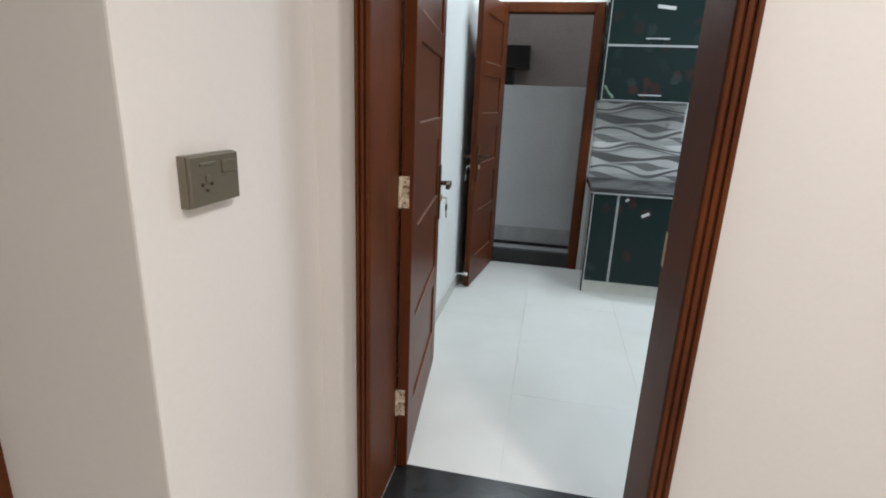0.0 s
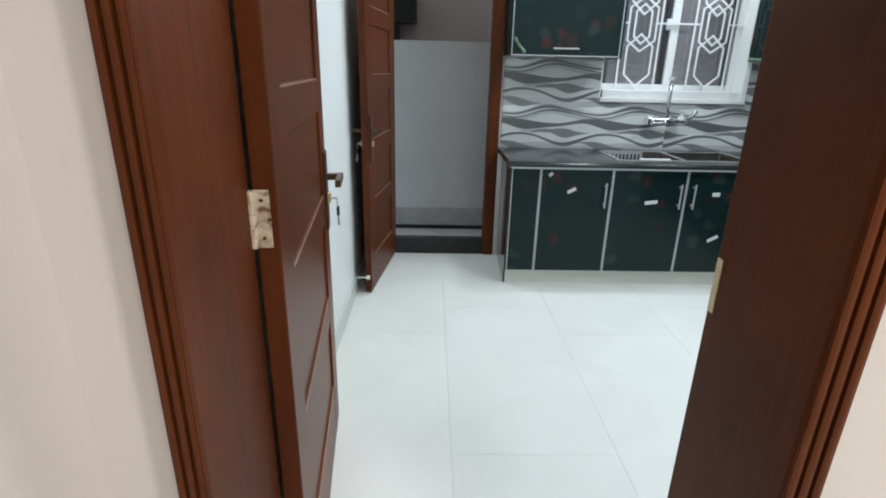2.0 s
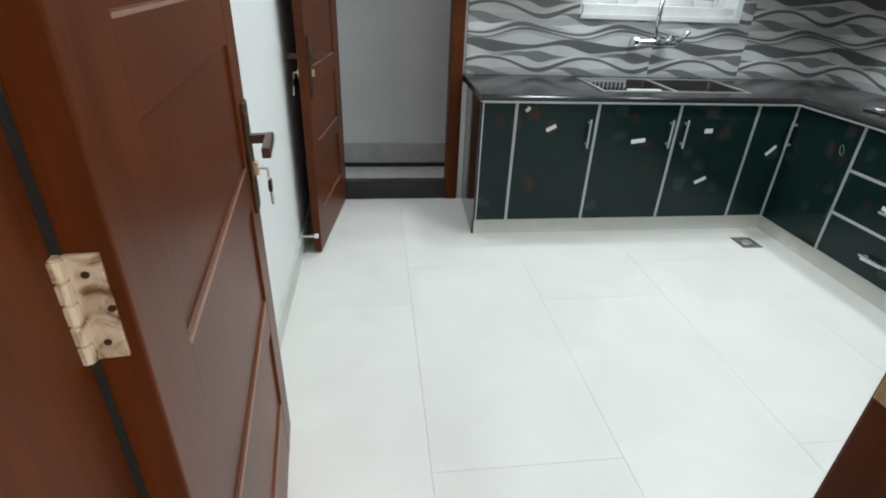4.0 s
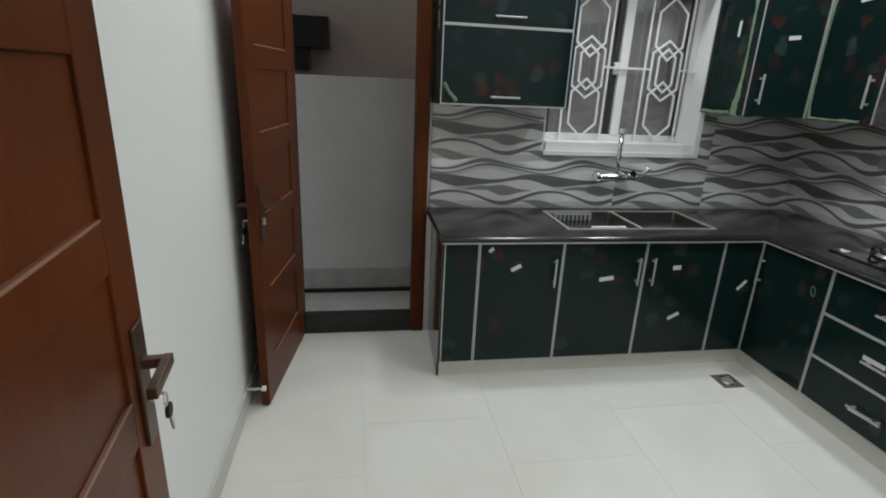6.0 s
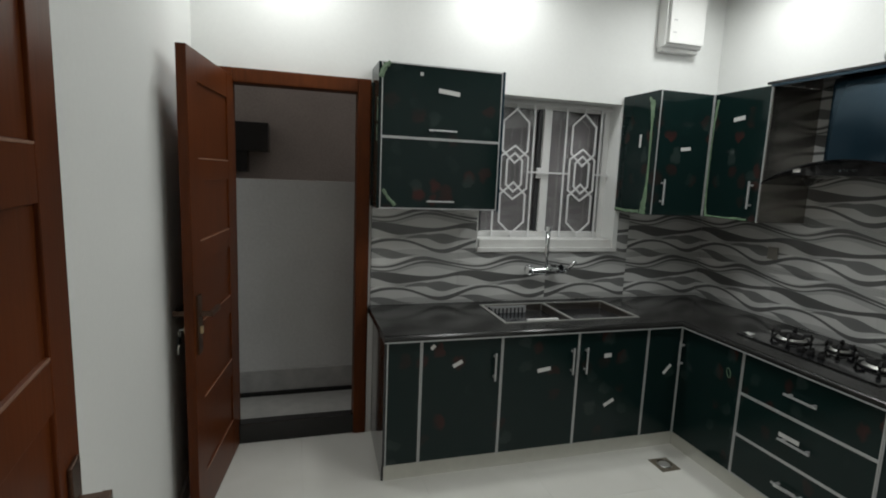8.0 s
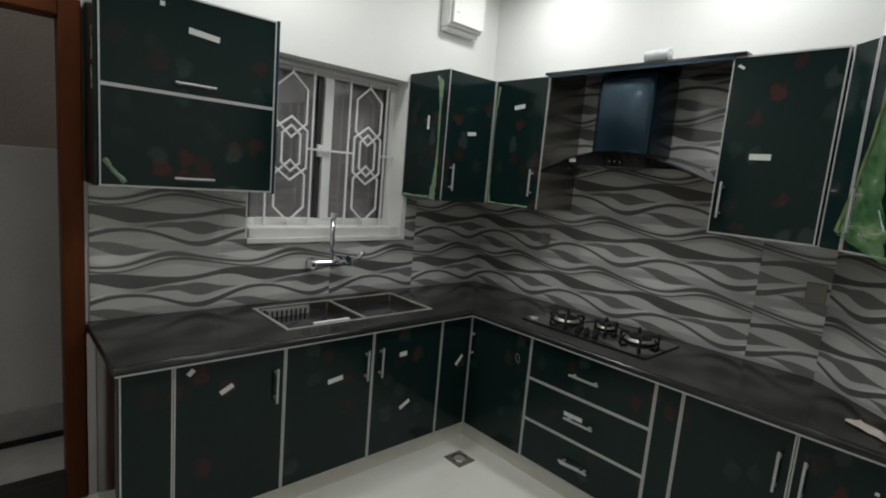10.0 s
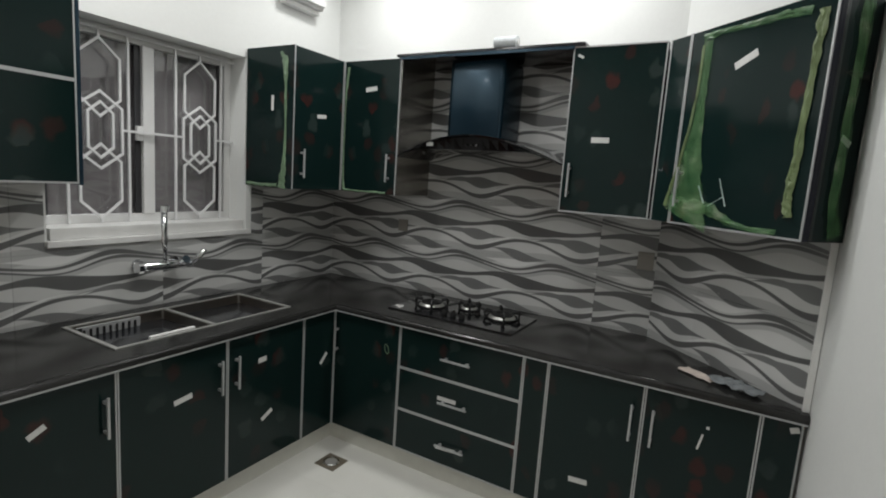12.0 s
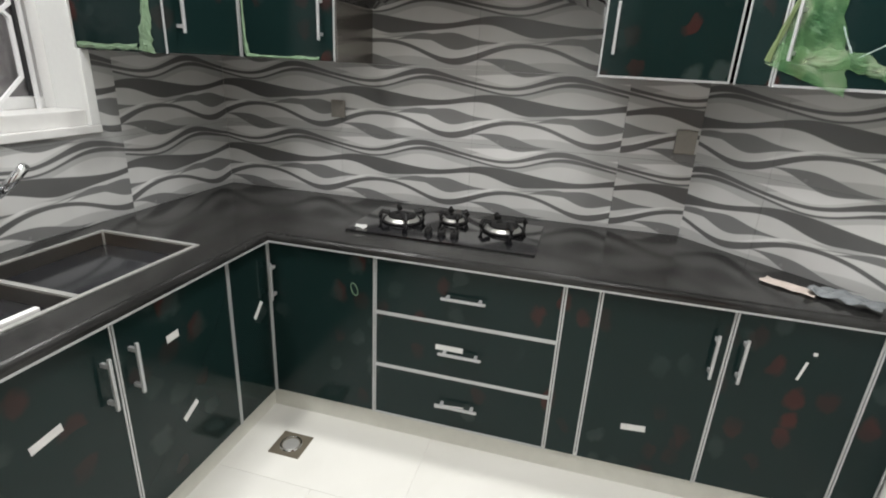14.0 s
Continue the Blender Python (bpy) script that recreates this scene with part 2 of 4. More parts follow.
def rust_material():
    """Pale plated steel, worn through to brown in blotches."""
    m = mat("pale_worn_hinge_steel", (0.6, 0.5, 0.38), 0.45, 0.2)
    nt, b = nodes_of(m)
    geo = nt.nodes.new("ShaderNodeNewGeometry")
    n = nt.nodes.new("ShaderNodeTexNoise")
    n.inputs["Scale"].default_value, n.inputs["Detail"].default_value, n.inputs["Distortion"].default_value = 38, 5, 1.2
    nt.links.new(geo.outputs["Position"], n.inputs["Vector"])
    r = ramp(nt, [(0.34, (0.16, 0.08, 0.04)), (0.43, (0.46, 0.36, 0.25)), (0.56, (0.68, 0.58, 0.44))], n.outputs["Fac"])
    nt.links.new(r.outputs["Color"], b.inputs["Base Color"])
    return m


TILE_W, TILE_H = 0.652, 0.32
EYE_X, EYE_Z = 0.845, 0.37
M = {
    "wall": mat("white_emulsion", (0.78, 0.79, 0.77), 0.6, bump=0.04, grain=60, vary=0.03),
    "cream": mat("cream_emulsion", (0.75, 0.70, 0.655), 0.6, bump=0.03, grain=60, vary=0.03),
    "ceiling": mat("ceiling_white", (0.82, 0.82, 0.80), 0.7, bump=0.08, vary=0.02),
    "wood": wood_material("red_brown_door_wood", (0.060, 0.0148, 0.0036), (0.120, 0.030, 0.0062), 0.36),
    "frame": wood_material("red_brown_frame_wood", (0.058, 0.0148, 0.0036), (0.130, 0.0335, 0.0066), 0.52),
    "floral": floral_material(),
    "black": mat("black_laminate", (0.012, 0.013, 0.016), 0.12, coat=0.2, vary=0.1),
    "alu": mat("brushed_aluminium", (0.48, 0.49, 0.49), 0.35, 0.35, bump=0.05, grain=300),
    "chrome": mat("chrome", (0.75, 0.76, 0.77), 0.08, 1.0),
    "steel": mat("stainless_steel", (0.60, 0.60, 0.57), 0.34, 0.7, bump=0.05, grain=200, vary=0.1),
    "bowlsteel": mat("dull_sink_steel", (0.40, 0.375, 0.34), 0.28, 1.0, bump=0.05, grain=200, vary=0.12),
    "clear": mat("clear_plastic", (0.62, 0.65, 0.66), 0.12, bump=0.3, grain=60, vary=0.25),
    "brass": mat("worn_brass_steel", (0.72, 0.58, 0.36), 0.35, 0.85, bump=0.1, grain=120, vary=0.3),
    "bronze": mat("dark_bronze", (0.105, 0.062, 0.042), 0.34, 0.7, vary=0.3),
    "granite": granite_material(),
    "porcelain": porcelain_material(),
    "grout": mat("grey_grout", (0.64, 0.635, 0.59), 0.8, bump=0.2, vary=0.1),
    "marble": mat("white_marble", (0.74, 0.74, 0.72), 0.3, vary=0.12, grain=14),
    "wave": wave_material(),
    "upvc": mat("white_window_profile", (0.72, 0.72, 0.71), 0.35, vary=0.05),
    "bar": mat("white_painted_iron", (0.75, 0.75, 0.75), 0.4, bump=0.08, vary=0.06),
    "glass": glass_material("window_glass", (0.92, 0.94, 0.94), 0.0),
    "net": mat("grey_fly_screen", (0.15, 0.137, 0.138), 0.8, vary=0.1, grain=8),
    "paper": mat("white_paper", (0.68, 0.68, 0.66), 0.7, vary=0.12, grain=30),
    "film": film_material(),
    "hood": mat("blue_black_gloss", (0.012, 0.036, 0.056), 0.26, 0.5, coat=0.1),
    "hoodglass": mat("black_glass", (0.006, 0.006, 0.007), 0.08, coat=0.5),
    "iron": mat("cast_iron", (0.015, 0.015, 0.015), 0.55, 0.3, bump=0.3, grain=150),
    "render": mat("grey_cement_wall", (0.60, 0.605, 0.60), 0.8, bump=0.3, grain=50, vary=0.12),
    "dark": mat("dark_outdoor_wall", (0.44, 0.38, 0.34), 0.9, bump=0.2, vary=0.2),
    "blacktile": mat("black_border_tile", (0.01, 0.01, 0.01), 0.25),
    "switch": mat("champagne_switch_plate", (0.20, 0.175, 0.13), 0.35, 0.45, vary=0.1),
    "socket": mat("grey_socket_plate", (0.27, 0.255, 0.225), 0.4, 0.1, vary=0.1),
    "film_pale": mat("pale_olive_film", (0.17, 0.23, 0.10), 0.42, bump=0.2, grain=26, vary=0.4),
    "yardfloor": mat("grey_yard_tile", (0.40, 0.395, 0.375), 0.45, vary=0.2, grain=14),
    # pale colour for light glinting on the film
    "glint": mat("pale_film_glint", (0.45, 0.55, 0.52), 0.2, vary=0.3),
    "card": mat("cream_card", (0.60, 0.52, 0.46), 0.7, vary=0.35, grain=18),
    "plastic": mat("white_plastic", (0.78, 0.78, 0.76), 0.35, vary=0.03),
    "greyplastic": mat("grey_plastic_wrap", (0.22, 0.24, 0.25), 0.2, bump=0.6, grain=40, vary=0.35),
    "skirt": mat("pale_skirting_tile", (0.66, 0.66, 0.60), 0.25, vary=0.08, grain=20),
    "baseskirt": mat("grey_cream_skirting", (0.55, 0.555, 0.51), 0.3, vary=0.1, grain=20),
    "yardband": mat("grey_marble_band", (0.42, 0.42, 0.41), 0.4, vary=0.3, grain=12),
    "post": mat("blue_black_edge_post", (0.008, 0.009, 0.018), 0.3, vary=0.1, spec=0.25),
    "hinge": rust_material(),
    # paler wood tone for the lamp sheen on the door ledges
    "ledge_sheen": mat("pale_ledge_sheen", (0.27, 0.155, 0.105), 0.4, vary=0.2, grain=20),
    "film_edge": mat("dull_film_edge", (0.16, 0.25, 0.15), 0.35, bump=0.4, grain=30, vary=0.4),
    "sash": mat("dark_sash_channel", (0.03, 0.03, 0.032), 0.4),
    "satin": mat("satin_grey_laminate", (0.34, 0.325, 0.30), 0.2, 0.9, vary=0.15, grain=20),
    "gap": mat("seal_grey", (0.5, 0.5, 0.5), 0.5),
}
glow = mat("lamp_lens", (1, 1, 1), 0.5)
glow.node_tree.nodes["Principled BSDF"].inputs["Emission Color"].default_value = (1, 1, 0.97, 1)
glow.node_tree.nodes["Principled BSDF"].inputs["Emission Strength"].default_value = 6
M["glow"] = glow

# ---- builders ----
BASE = {}


def thing(name, at, label, category, group="", kind=""):
    ob = new(name)
    ob.empty_display_size = 0.05
    ob.location = Vector(at) * K
    BASE[ob] = Vector(at) * K
    return tagged(ob, label, category, group, kind)


def part(name, bm, material, parent=None, label="", smooth=False):
    """Links a bmesh, drawn in plan units, as one mesh object under a thing or part."""
    bmesh.ops.scale(bm, vec=(K, K, K), verts=bm.verts)
    base = BASE.get(parent, Vector((0, 0, 0)))
    bmesh.ops.translate(bm, vec=-base, verts=bm.verts)
    bmesh.ops.recalc_face_normals(bm, faces=bm.faces)
    me = bpy.data.meshes.new(name)
    bm.to_mesh(me)
    bm.free()
    me.materials.append(M[material])
    if smooth:
        for p in me.polygons:
            p.use_smooth = True
    ob = new(name, me)
    if parent is not None:
        ob.parent = parent
        BASE[ob] = base
    if label:
        ob["label"] = label
    return ob


def box(x0, x1, y0, y1, z0, z1, bevel=0.0, turn=None, bm=None):
    bm = bm or bmesh.new()
    got = bmesh.ops.create_cube(bm, size=1)["verts"]
    for v in got:
        v.co = ((x0 + x1) / 2 + v.co.x * (x1 - x0), (y0 + y1) / 2 + v.co.y * (y1 - y0), (z0 + z1) / 2 + v.co.z * (z1 - z0))
    if bevel:
        edges = list({e for v in got for e in v.link_edges})
        got = bmesh.ops.bevel(bm, geom=edges, offset=bevel, segments=2, affect="EDGES", profile=0.6)["verts"]
        got = [v for v in bm.verts] if turn else got
    if turn:
        bmesh.ops.transform(bm, matrix=turn, verts=got)
    return bm


def prism(points, z0, z1, bm=None):
    """An upright block over a plan outline."""
    bm = bm or bmesh.new()
    lo = [bm.verts.new((x, y, z0)) for x, y in points]
    hi = [bm.verts.new((x, y, z1)) for x, y in points]
    bm.faces.new(lo), bm.faces.new(hi)
    for i in range(len(points)):
        j = (i + 1) % len(points)
        bm.faces.new((lo[i], lo[j], hi[j], hi[i]))
    return bm


def rod(points, r, sides=8, bm=None):
    """A round bar along a line of points."""
    bm = bm or bmesh.new()
    pts = [Vector(p) for p in points]
    rings = []
    for i, p in enumerate(pts):
        d = (pts[min(i + 1, len(pts) - 1)] - pts[max(i - 1, 0)]).normalized()
        side = d.cross(Vector((0, 0, 1)))
        side = side.normalized() if side.length > 0.05 else Vector((1, 0, 0))
        up = side.cross(d).normalized()
        rings.append([bm.verts.new(p + r * (math.cos(a) * side + math.sin(a) * up)) for a in [2 * math.pi * k / sides for k in range(sides)]])
    for a, c in zip(rings, rings[1:]):
        for k in range(sides):
            bm.faces.new((a[k], a[(k + 1) % sides], c[(k + 1) % sides], c[k]))
    bm.faces.new(rings[0]), bm.faces.new(rings[-1])
    return bm


def lathe(profile, cx, cy, sides=24, bm=None):
    """Turns (radius, z) pairs round an upright axis."""
    bm = bm or bmesh.new()
    rings = [[bm.verts.new((cx + r * math.cos(2 * math.pi * k / sides), cy + r * math.sin(2 * math.pi * k / sides), z)) for k in range(sides)] for r, z in profile]
    for a, c in zip(rings, rings[1:]):
        for k in range(sides):
            bm.faces.new((a[k], a[(k + 1) % sides], c[(k + 1) % sides], c[k]))
    bm.faces.new(rings[0]), bm.faces.new(rings[-1])
    return bm


def structure(name, bm, material, label, category=""):
    return tagged(part(name, bm, material), label, category or name.split("_")[0], kind="structure")


# ---- the shell ----
XW, XE, YS, YN = -0.635, 2.92, 1.618, 4.55
YL = 1.30
HALL_W = -0.653
CX, CY = 2.30, 1.618
DX, DY = 2.92, 2.28

structure("floor", box(-3.2, 3.4, -3.2, 4.75, -0.12, -0.012), "grout", "cream polished porcelain tile floor with thin joints", "floor")
structure("ceiling", box(-3.2, 3.4, -3.2, 4.75, CEIL, CEIL + 0.15), "ceiling", "plain white painted ceiling", "ceiling")
structure("wall_west", box(XW - 0.2, XW, 1.60, YN, 0, CEIL), "wall", "smooth white painted kitchen side wall", "wall")
structure("wall_east", box(XE, XE + 0.2, DY - 0.1, YN, 0, CEIL), "wall", "white painted wall behind the cooking counter", "wall")
structure("wall_corner", prism([(CX, CY), (DX, DY), (DX + 0.3, DY), (DX + 0.3, CY)], 0, CEIL), "wall", "angled white wall across the room corner", "wall")

# north wall: back door and window openings
DO0, DO1, DOT = -0.505, 0.353, 2.245
WI0, WI1, WIB, WIT = 1.09, 2.125, 1.20, 2.235
bm = box(XW - 0.2, DO0, YN, YN + 0.22, 0, CEIL)
box(DO0, DO1, YN, YN + 0.22, DOT, CEIL, bm=bm)
box(DO1, WI0, YN, YN + 0.22, 0, CEIL, bm=bm)
box(WI0, WI1, YN, YN + 0.22, 0, WIB, bm=bm)
box(WI0, WI1, YN, YN + 0.22, WIT, CEIL, bm=bm)
box(WI1, XE + 0.2, YN, YN + 0.22, 0, CEIL, bm=bm)
structure("wall_north", bm, "wall", "white wall with the back door and window", "wall")

# south wall, with the doorway from the lounge; kitchen skin and lounge skin
FO0, FO1, FOT = -0.518, 0.468, 2.26
for nm, mt, y0, y1, lab in (("wall_south", "wall", 1.48, 1.60, "white kitchen wall round the entrance doorway"), ("wall_lounge", "cream", YL, 1.48, "cream lounge wall round the kitchen doorway")):
    bm = box(-3.2, FO0, y0, y1, 0, CEIL)
    box(FO0, FO1, y0, y1, FOT, CEIL, bm=bm)
    box(FO1, 0.7, y0, y1, 0, CEIL, bm=bm)
    box(0.7, 3.4, y0, YS if nm == "wall_south" else y1, 0, CEIL, bm=bm)
    structure(nm, bm, mt, lab, "wall")
structure("wall_return", box(-3.2, HALL_W, 0.60, YL + 0.02, 0, CEIL, 0.006), "cream", "cream wall block beside the doorway with a switch", "wall")
side_door = thing("door_side", (-1.6, 0.58, 0), "closed red-brown door in the side wall", "door", kind="structure")
part("post", box(-1.145, -1.055, 0.575, 0.602, 0, 2.2, 0.006), "frame", side_door)
part("post", box(-2.06, -1.97, 0.575, 0.602, 0, 2.2, 0.006), "frame", side_door)
part("head", box(-1.97, -1.145, 0.575, 0.602, 2.11, 2.2, 0.006), "frame", side_door)
part("leaf", box(-1.97, -1.145, 0.585, 0.602, 0.01, 2.11, 0.003), "wood", side_door)
structure("wall_lounge_west", box(-3.4, -3.2, -3.2, 1.4, 0, CEIL), "cream", "cream lounge side wall", "wall")
structure("wall_lounge_east", box(3.4, 3.6, -3.2, 1.4, 0, CEIL), "cream", "cream lounge side wall", "wall")
structure("wall_lounge_south", box(-3.4, 3.6, -3.4, -3.2, 0, CEIL), "cream", "cream lounge rear wall", "wall")
structure("baseboard", box(XW, XW + 0.014, 1.61, YN - 0.01, 0, 0.105, 0.003), "baseskirt", "pale tile skirting along the side wall", "baseboard")

structure("threshold_front", box(-0.470, 0.405, 1.265, 1.592, -0.012, 0.004, 0.003), "granite", "polished black granite doorway threshold", "threshold")
structure("threshold_back", box(-0.43, 0.275, YN - 0.04, YN + 0.035, 0, 0.128, 0.005), "blacktile", "raised black granite back door step", "threshold")


def door_frame(name, x0, x1, top, y0, y1, faces, label, grooves):
    """A timber frame round an opening: two posts, a head and moulded casing beads."""
    ob = thing(name, (x0, y0, 0), label, "door frame", kind="structure")
    wl, w = faces
    part("post", box(x0, x0 + wl, y0, y1, 0, top, 0.006), "frame", ob)
    part("post", box(x1 - w, x1, y0, y1, 0, top, 0.006), "frame", ob)
    part("head", box(x0 + wl, x1 - w, y0, y1, top - w, top, 0.006), "frame", ob)
    for k in range(grooves):
        a = 0.003 + k * w / grooves
        b = a + w / grooves - 0.005
        la, lb = a * wl / w, b * wl / w
        part("casing_bead", box(x0 + la, x0 + lb, y0 - 0.006, y0 + 0.002, 0, top - a, 0.006), "frame", ob)
        part("casing_bead", box(x1 - b, x1 - a, y0 - 0.006, y0 + 0.002, 0, top - a, 0.006), "frame", ob)
        part("casing_bead", box(x0 + lb, x1 - b, y0 - 0.006, y0 + 0.002, top - b, top - a, 0.006), "frame", ob)
    return ob


front_frame = door_frame("door_frame_front", FO0, FO1, FOT, 1.264, 1.56, (0.047, 0.062), "red-brown timber doorway frame with grooved casing", 3)
door_frame("door_frame_back", DO0, DO1, DOT, YN - 0.045, YN + 0.06, (0.082, 0.082), "red-brown timber back door frame", 1)
part("plank_joint", box(FO0 + 0.0465, FO0 + 0.0474, 1.405, 1.4065, 0.0, 1.62), "sash", front_frame, "thin open joint in the jamb")
part("strike_plate", box(0.4035, 0.4065, 1.536, 1.555, 0.96, 1.07, 0.001), "brass", front_frame, "worn brass strike plate")


def door_leaf(name, hinge, angle, width, top, hinges, label, side, key_side):
    """A panelled timber leaf, built along +x from its hinge, turned about it. side: -1 or 1, the panelled face seen."""
    t = 0.042
    ob = thing(name, (hinge[0], hinge[1], 0), label, "door", kind="structure")
    turn = pose(hinge[0], hinge[1], 0, 0, 0, angle)
    y0, y1 = (0.0, t)
    st = 0.13
    z0 = 0.012

    def piece(nm, *b, material="wood", bevel=0.003, lab="", under=None):
        return part(nm, box(*b, bevel, turn=turn), material, under or ob, lab)

    piece("stile", 0, st, y0, y1, z0, top)
    piece("stile", width - st, width, y0, y1, z0, top)
    ledges = [0.235, 0.61, 0.985, 1.36, 1.73]
    rails = [(z0, ledges[0])] + [(z - 0.10, z) for z in ledges[1:]] + [(top - 0.13, top)]
    for a, b in rails:
        piece("rail", st, width - st, y0 + 0.001, y1 - 0.001, a, b, bevel=0.0015)
    for (a0, a1), (b0, b1) in zip(rails, rails[1:]):
        piece("panel", st, width - st, y0 + 0.0085, y1 - 0.0085, a1, b0, bevel=0)
        for ya, yb in ((y0 + 0.001, y0 + 0.009), (y1 - 0.001, y1 - 0.009)):
            bm = bmesh.new()
            ends = [[bm.verts.new((u, y, z)) for y, z in ((ya, a1), (yb, a1), (yb, a1 + 0.003))] for u in (st, width - st)]
            bm.faces.new(ends[0]), bm.faces.new(ends[1])
            for k in range(3):
                bm.faces.new((ends[0][k], ends[0][(k + 1) % 3], ends[1][(k + 1) % 3], ends[1][k]))
            bmesh.ops.transform(bm, matrix=turn, verts=bm.verts)
            part("bead", bm, "wood", ob)
            # pale strip that paints the highlight along the ledge
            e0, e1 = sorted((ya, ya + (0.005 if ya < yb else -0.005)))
            part("ledge_edging", box(st, width - st, e0 - 0.0006, e1 + 0.0006, a1 - 0.004, a1 + 0.0008, turn=turn), "ledge_sheen", ob, "pale strip drawing the ledge's highlight")
    hx = width - 0.062
    hz = 1.0
    for s in (-1, 1):
        face = y1 if s > 0 else y0
        a, b = sorted((face, face + s * 0.009))
        plate = piece("lock_plate", hx - 0.029, hx + 0.029, a, b, hz - 0.15, hz + 0.125, material="bronze", lab="dark bronze lock plate")
        a, b = sorted((face, face + s * 0.062))
        piece("spindle", hx - 0.011, hx + 0.011, a, b, hz + 0.026, hz + 0.048, material="bronze", under=plate)
        a, b = sorted((face + s * 0.045, face + s * 0.064))
        piece("lever", hx - 0.125, hx + 0.012, a, b, hz + 0.025, hz + 0.049, material="bronze", under=plate)
        a, b = sorted((face, face + s * 0.02))
        piece("cylinder", hx - 0.009, hx + 0.009, a, b, hz - 0.055, hz - 0.022, material="brass", under=plate)
    face = (y1 + 0.02) if key_side > 0 else (y0 - 0.02)
    s = key_side
    key = part("key", rod([turn @ Vector((hx, face - s * 0.004, hz - 0.038)), turn @ Vector((hx, face + s * 0.022, hz - 0.04))], 0.004), "steel", ob, "steel key left in the lock")
    ring = [turn @ Vector((hx + 0.013 * math.cos(a), face + s * 0.02, hz - 0.055 + 0.016 * math.sin(a))) for a in [k * math.pi / 6 for k in range(13)]]
    part("key_ring", rod(ring, 0.0018, 5), "steel", key)
    kc = Vector((hx + 0.008, face + s * 0.021, hz - 0.088))
    bow = [turn @ (kc + Vector((0, q * 0.004, 0))) for q in (-1, 1)]
    part("key_bow", rod(bow, 0.0175, 16), "iron", key, "round black key bow")
    part("key_blade", rod([turn @ (kc + Vector((0.004, 0, -0.014))), turn @ (kc + Vector((0.016, 0, -0.058)))], 0.0042, 6), "steel", key)
    for hz2 in hinges:
        yy = (y1 + 0.004) if side < 0 else (y0 - 0.004)
        hg = part("hinge", rod([turn @ Vector((-0.006, yy, hz2 - 0.055)), turn @ Vector((-0.006, yy, hz2 + 0.055))], 0.0055), "hinge", ob, "pale worn steel butt hinge")
        for k in range(5):
            c = hz2 - 0.044 + 0.022 * k
            part("knuckle", rod([turn @ Vector((-0.006, yy, c - 0.0095)), turn @ Vector((-0.006, yy, c + 0.0095))], 0.0078, 10), "hinge", hg)
        part("hinge_leaf", box(-0.004, 0.0005, y0 + 0.013, y1 - 0.001, hz2 - 0.055, hz2 + 0.055, 0.0012, turn=turn), "hinge", hg)
        for dz in (-0.036, 0.0, 0.036):
            c = [turn @ Vector((u, (y0 + y1) / 2 + (0.006 if dz else -0.006), hz2 + dz)) for u in (-0.0052, -0.003)]
            part("screw", rod(c, 0.0035, 8), "bronze", hg)
    return ob


door_leaf("door_front", (-0.424, 1.565), 96.06, 0.916, 2.19, (0.306, 1.13, 1.95), "open red-brown panelled timber door with bronze lever", -1, -1)
door_leaf("door_back", (-0.462, 4.495), -97.5, 0.765, 2.19, (0.30, 1.13, 1.95), "open red-brown panelled timber back door", 1, -1)
stop = thing("door_stop", (-0.60, 3.70, 0.12), "small chrome door stop on the skirting", "door stop")
part("rod", rod([(XW + 0.01, 3.72, 0.115), (-0.545, 3.72, 0.115)], 0.007), "chrome", stop)
part("tip", rod([(-0.552, 3.72, 0.115), (-0.532, 3.72, 0.115)], 0.014), "plastic", stop, "white rubber tip")

# ---- the yard behind the back door ----
structure("ground", box(-3.2, 5, 4.77, 9, -0.15, 0.0), "yardfloor", "grey tiled yard passage", "ground")
structure("doorway_floor", box(-0.43, 0.275, YN + 0.035, 4.77, -0.0115, 0.0), "yardfloor", "grey tiled strip in the back doorway", "floor")
structure("yard_wall", box(-3.2, 5, 5.22, 5.34, 0, 1.615, 0.004), "render", "grey cement boundary wall of the yard", "wall")
structure("yard_skirting", box(-3.2, 5, 5.205, 5.22, 0.03, 0.195, 0.003), "yardband", "grey marble skirting at the boundary wall", "skirting")
structure("yard_border", box(-3.2, 5, 5.19, 5.22, 0.0, 0.03), "blacktile", "thin black tile border", "trim")
structure("backdrop", box(-3.2, 5, 6.6, 6.8, 0, 4.5), "dark", "dark unlit neighbouring wall at night", "backdrop")
can = thing("wall_canopy", (-0.8, 6.4, 1.9), "black canopy box on the dark neighbouring wall", "canopy")
part("body", prism([(-0.95, 6.25), (-0.313, 6.25), (-0.313, 6.61), (-0.95, 6.61)], 1.84, 2.09), "blacktile", can)
part("bracket", box(-0.9, -0.5, 6.35, 6.61, 1.65, 1.845, 0.004), "blacktile", can)

# ---- base cabinets ----
FN, FE = 3.914, 2.266
BT, BB, TOP = 0.81, 0.103, 0.85


def facing(side, u0, u1, d0, d1, z0, z1, bevel=0.0):
    """A block on a cabinet front: u along the run, d how far behind the front plane."""
    if side == "N":
        return box(u0, u1, FN + d0, FN + d1, z0, z1, bevel)
    return box(FE + d0, FE + d1, u0, u1, z0, z1, bevel)


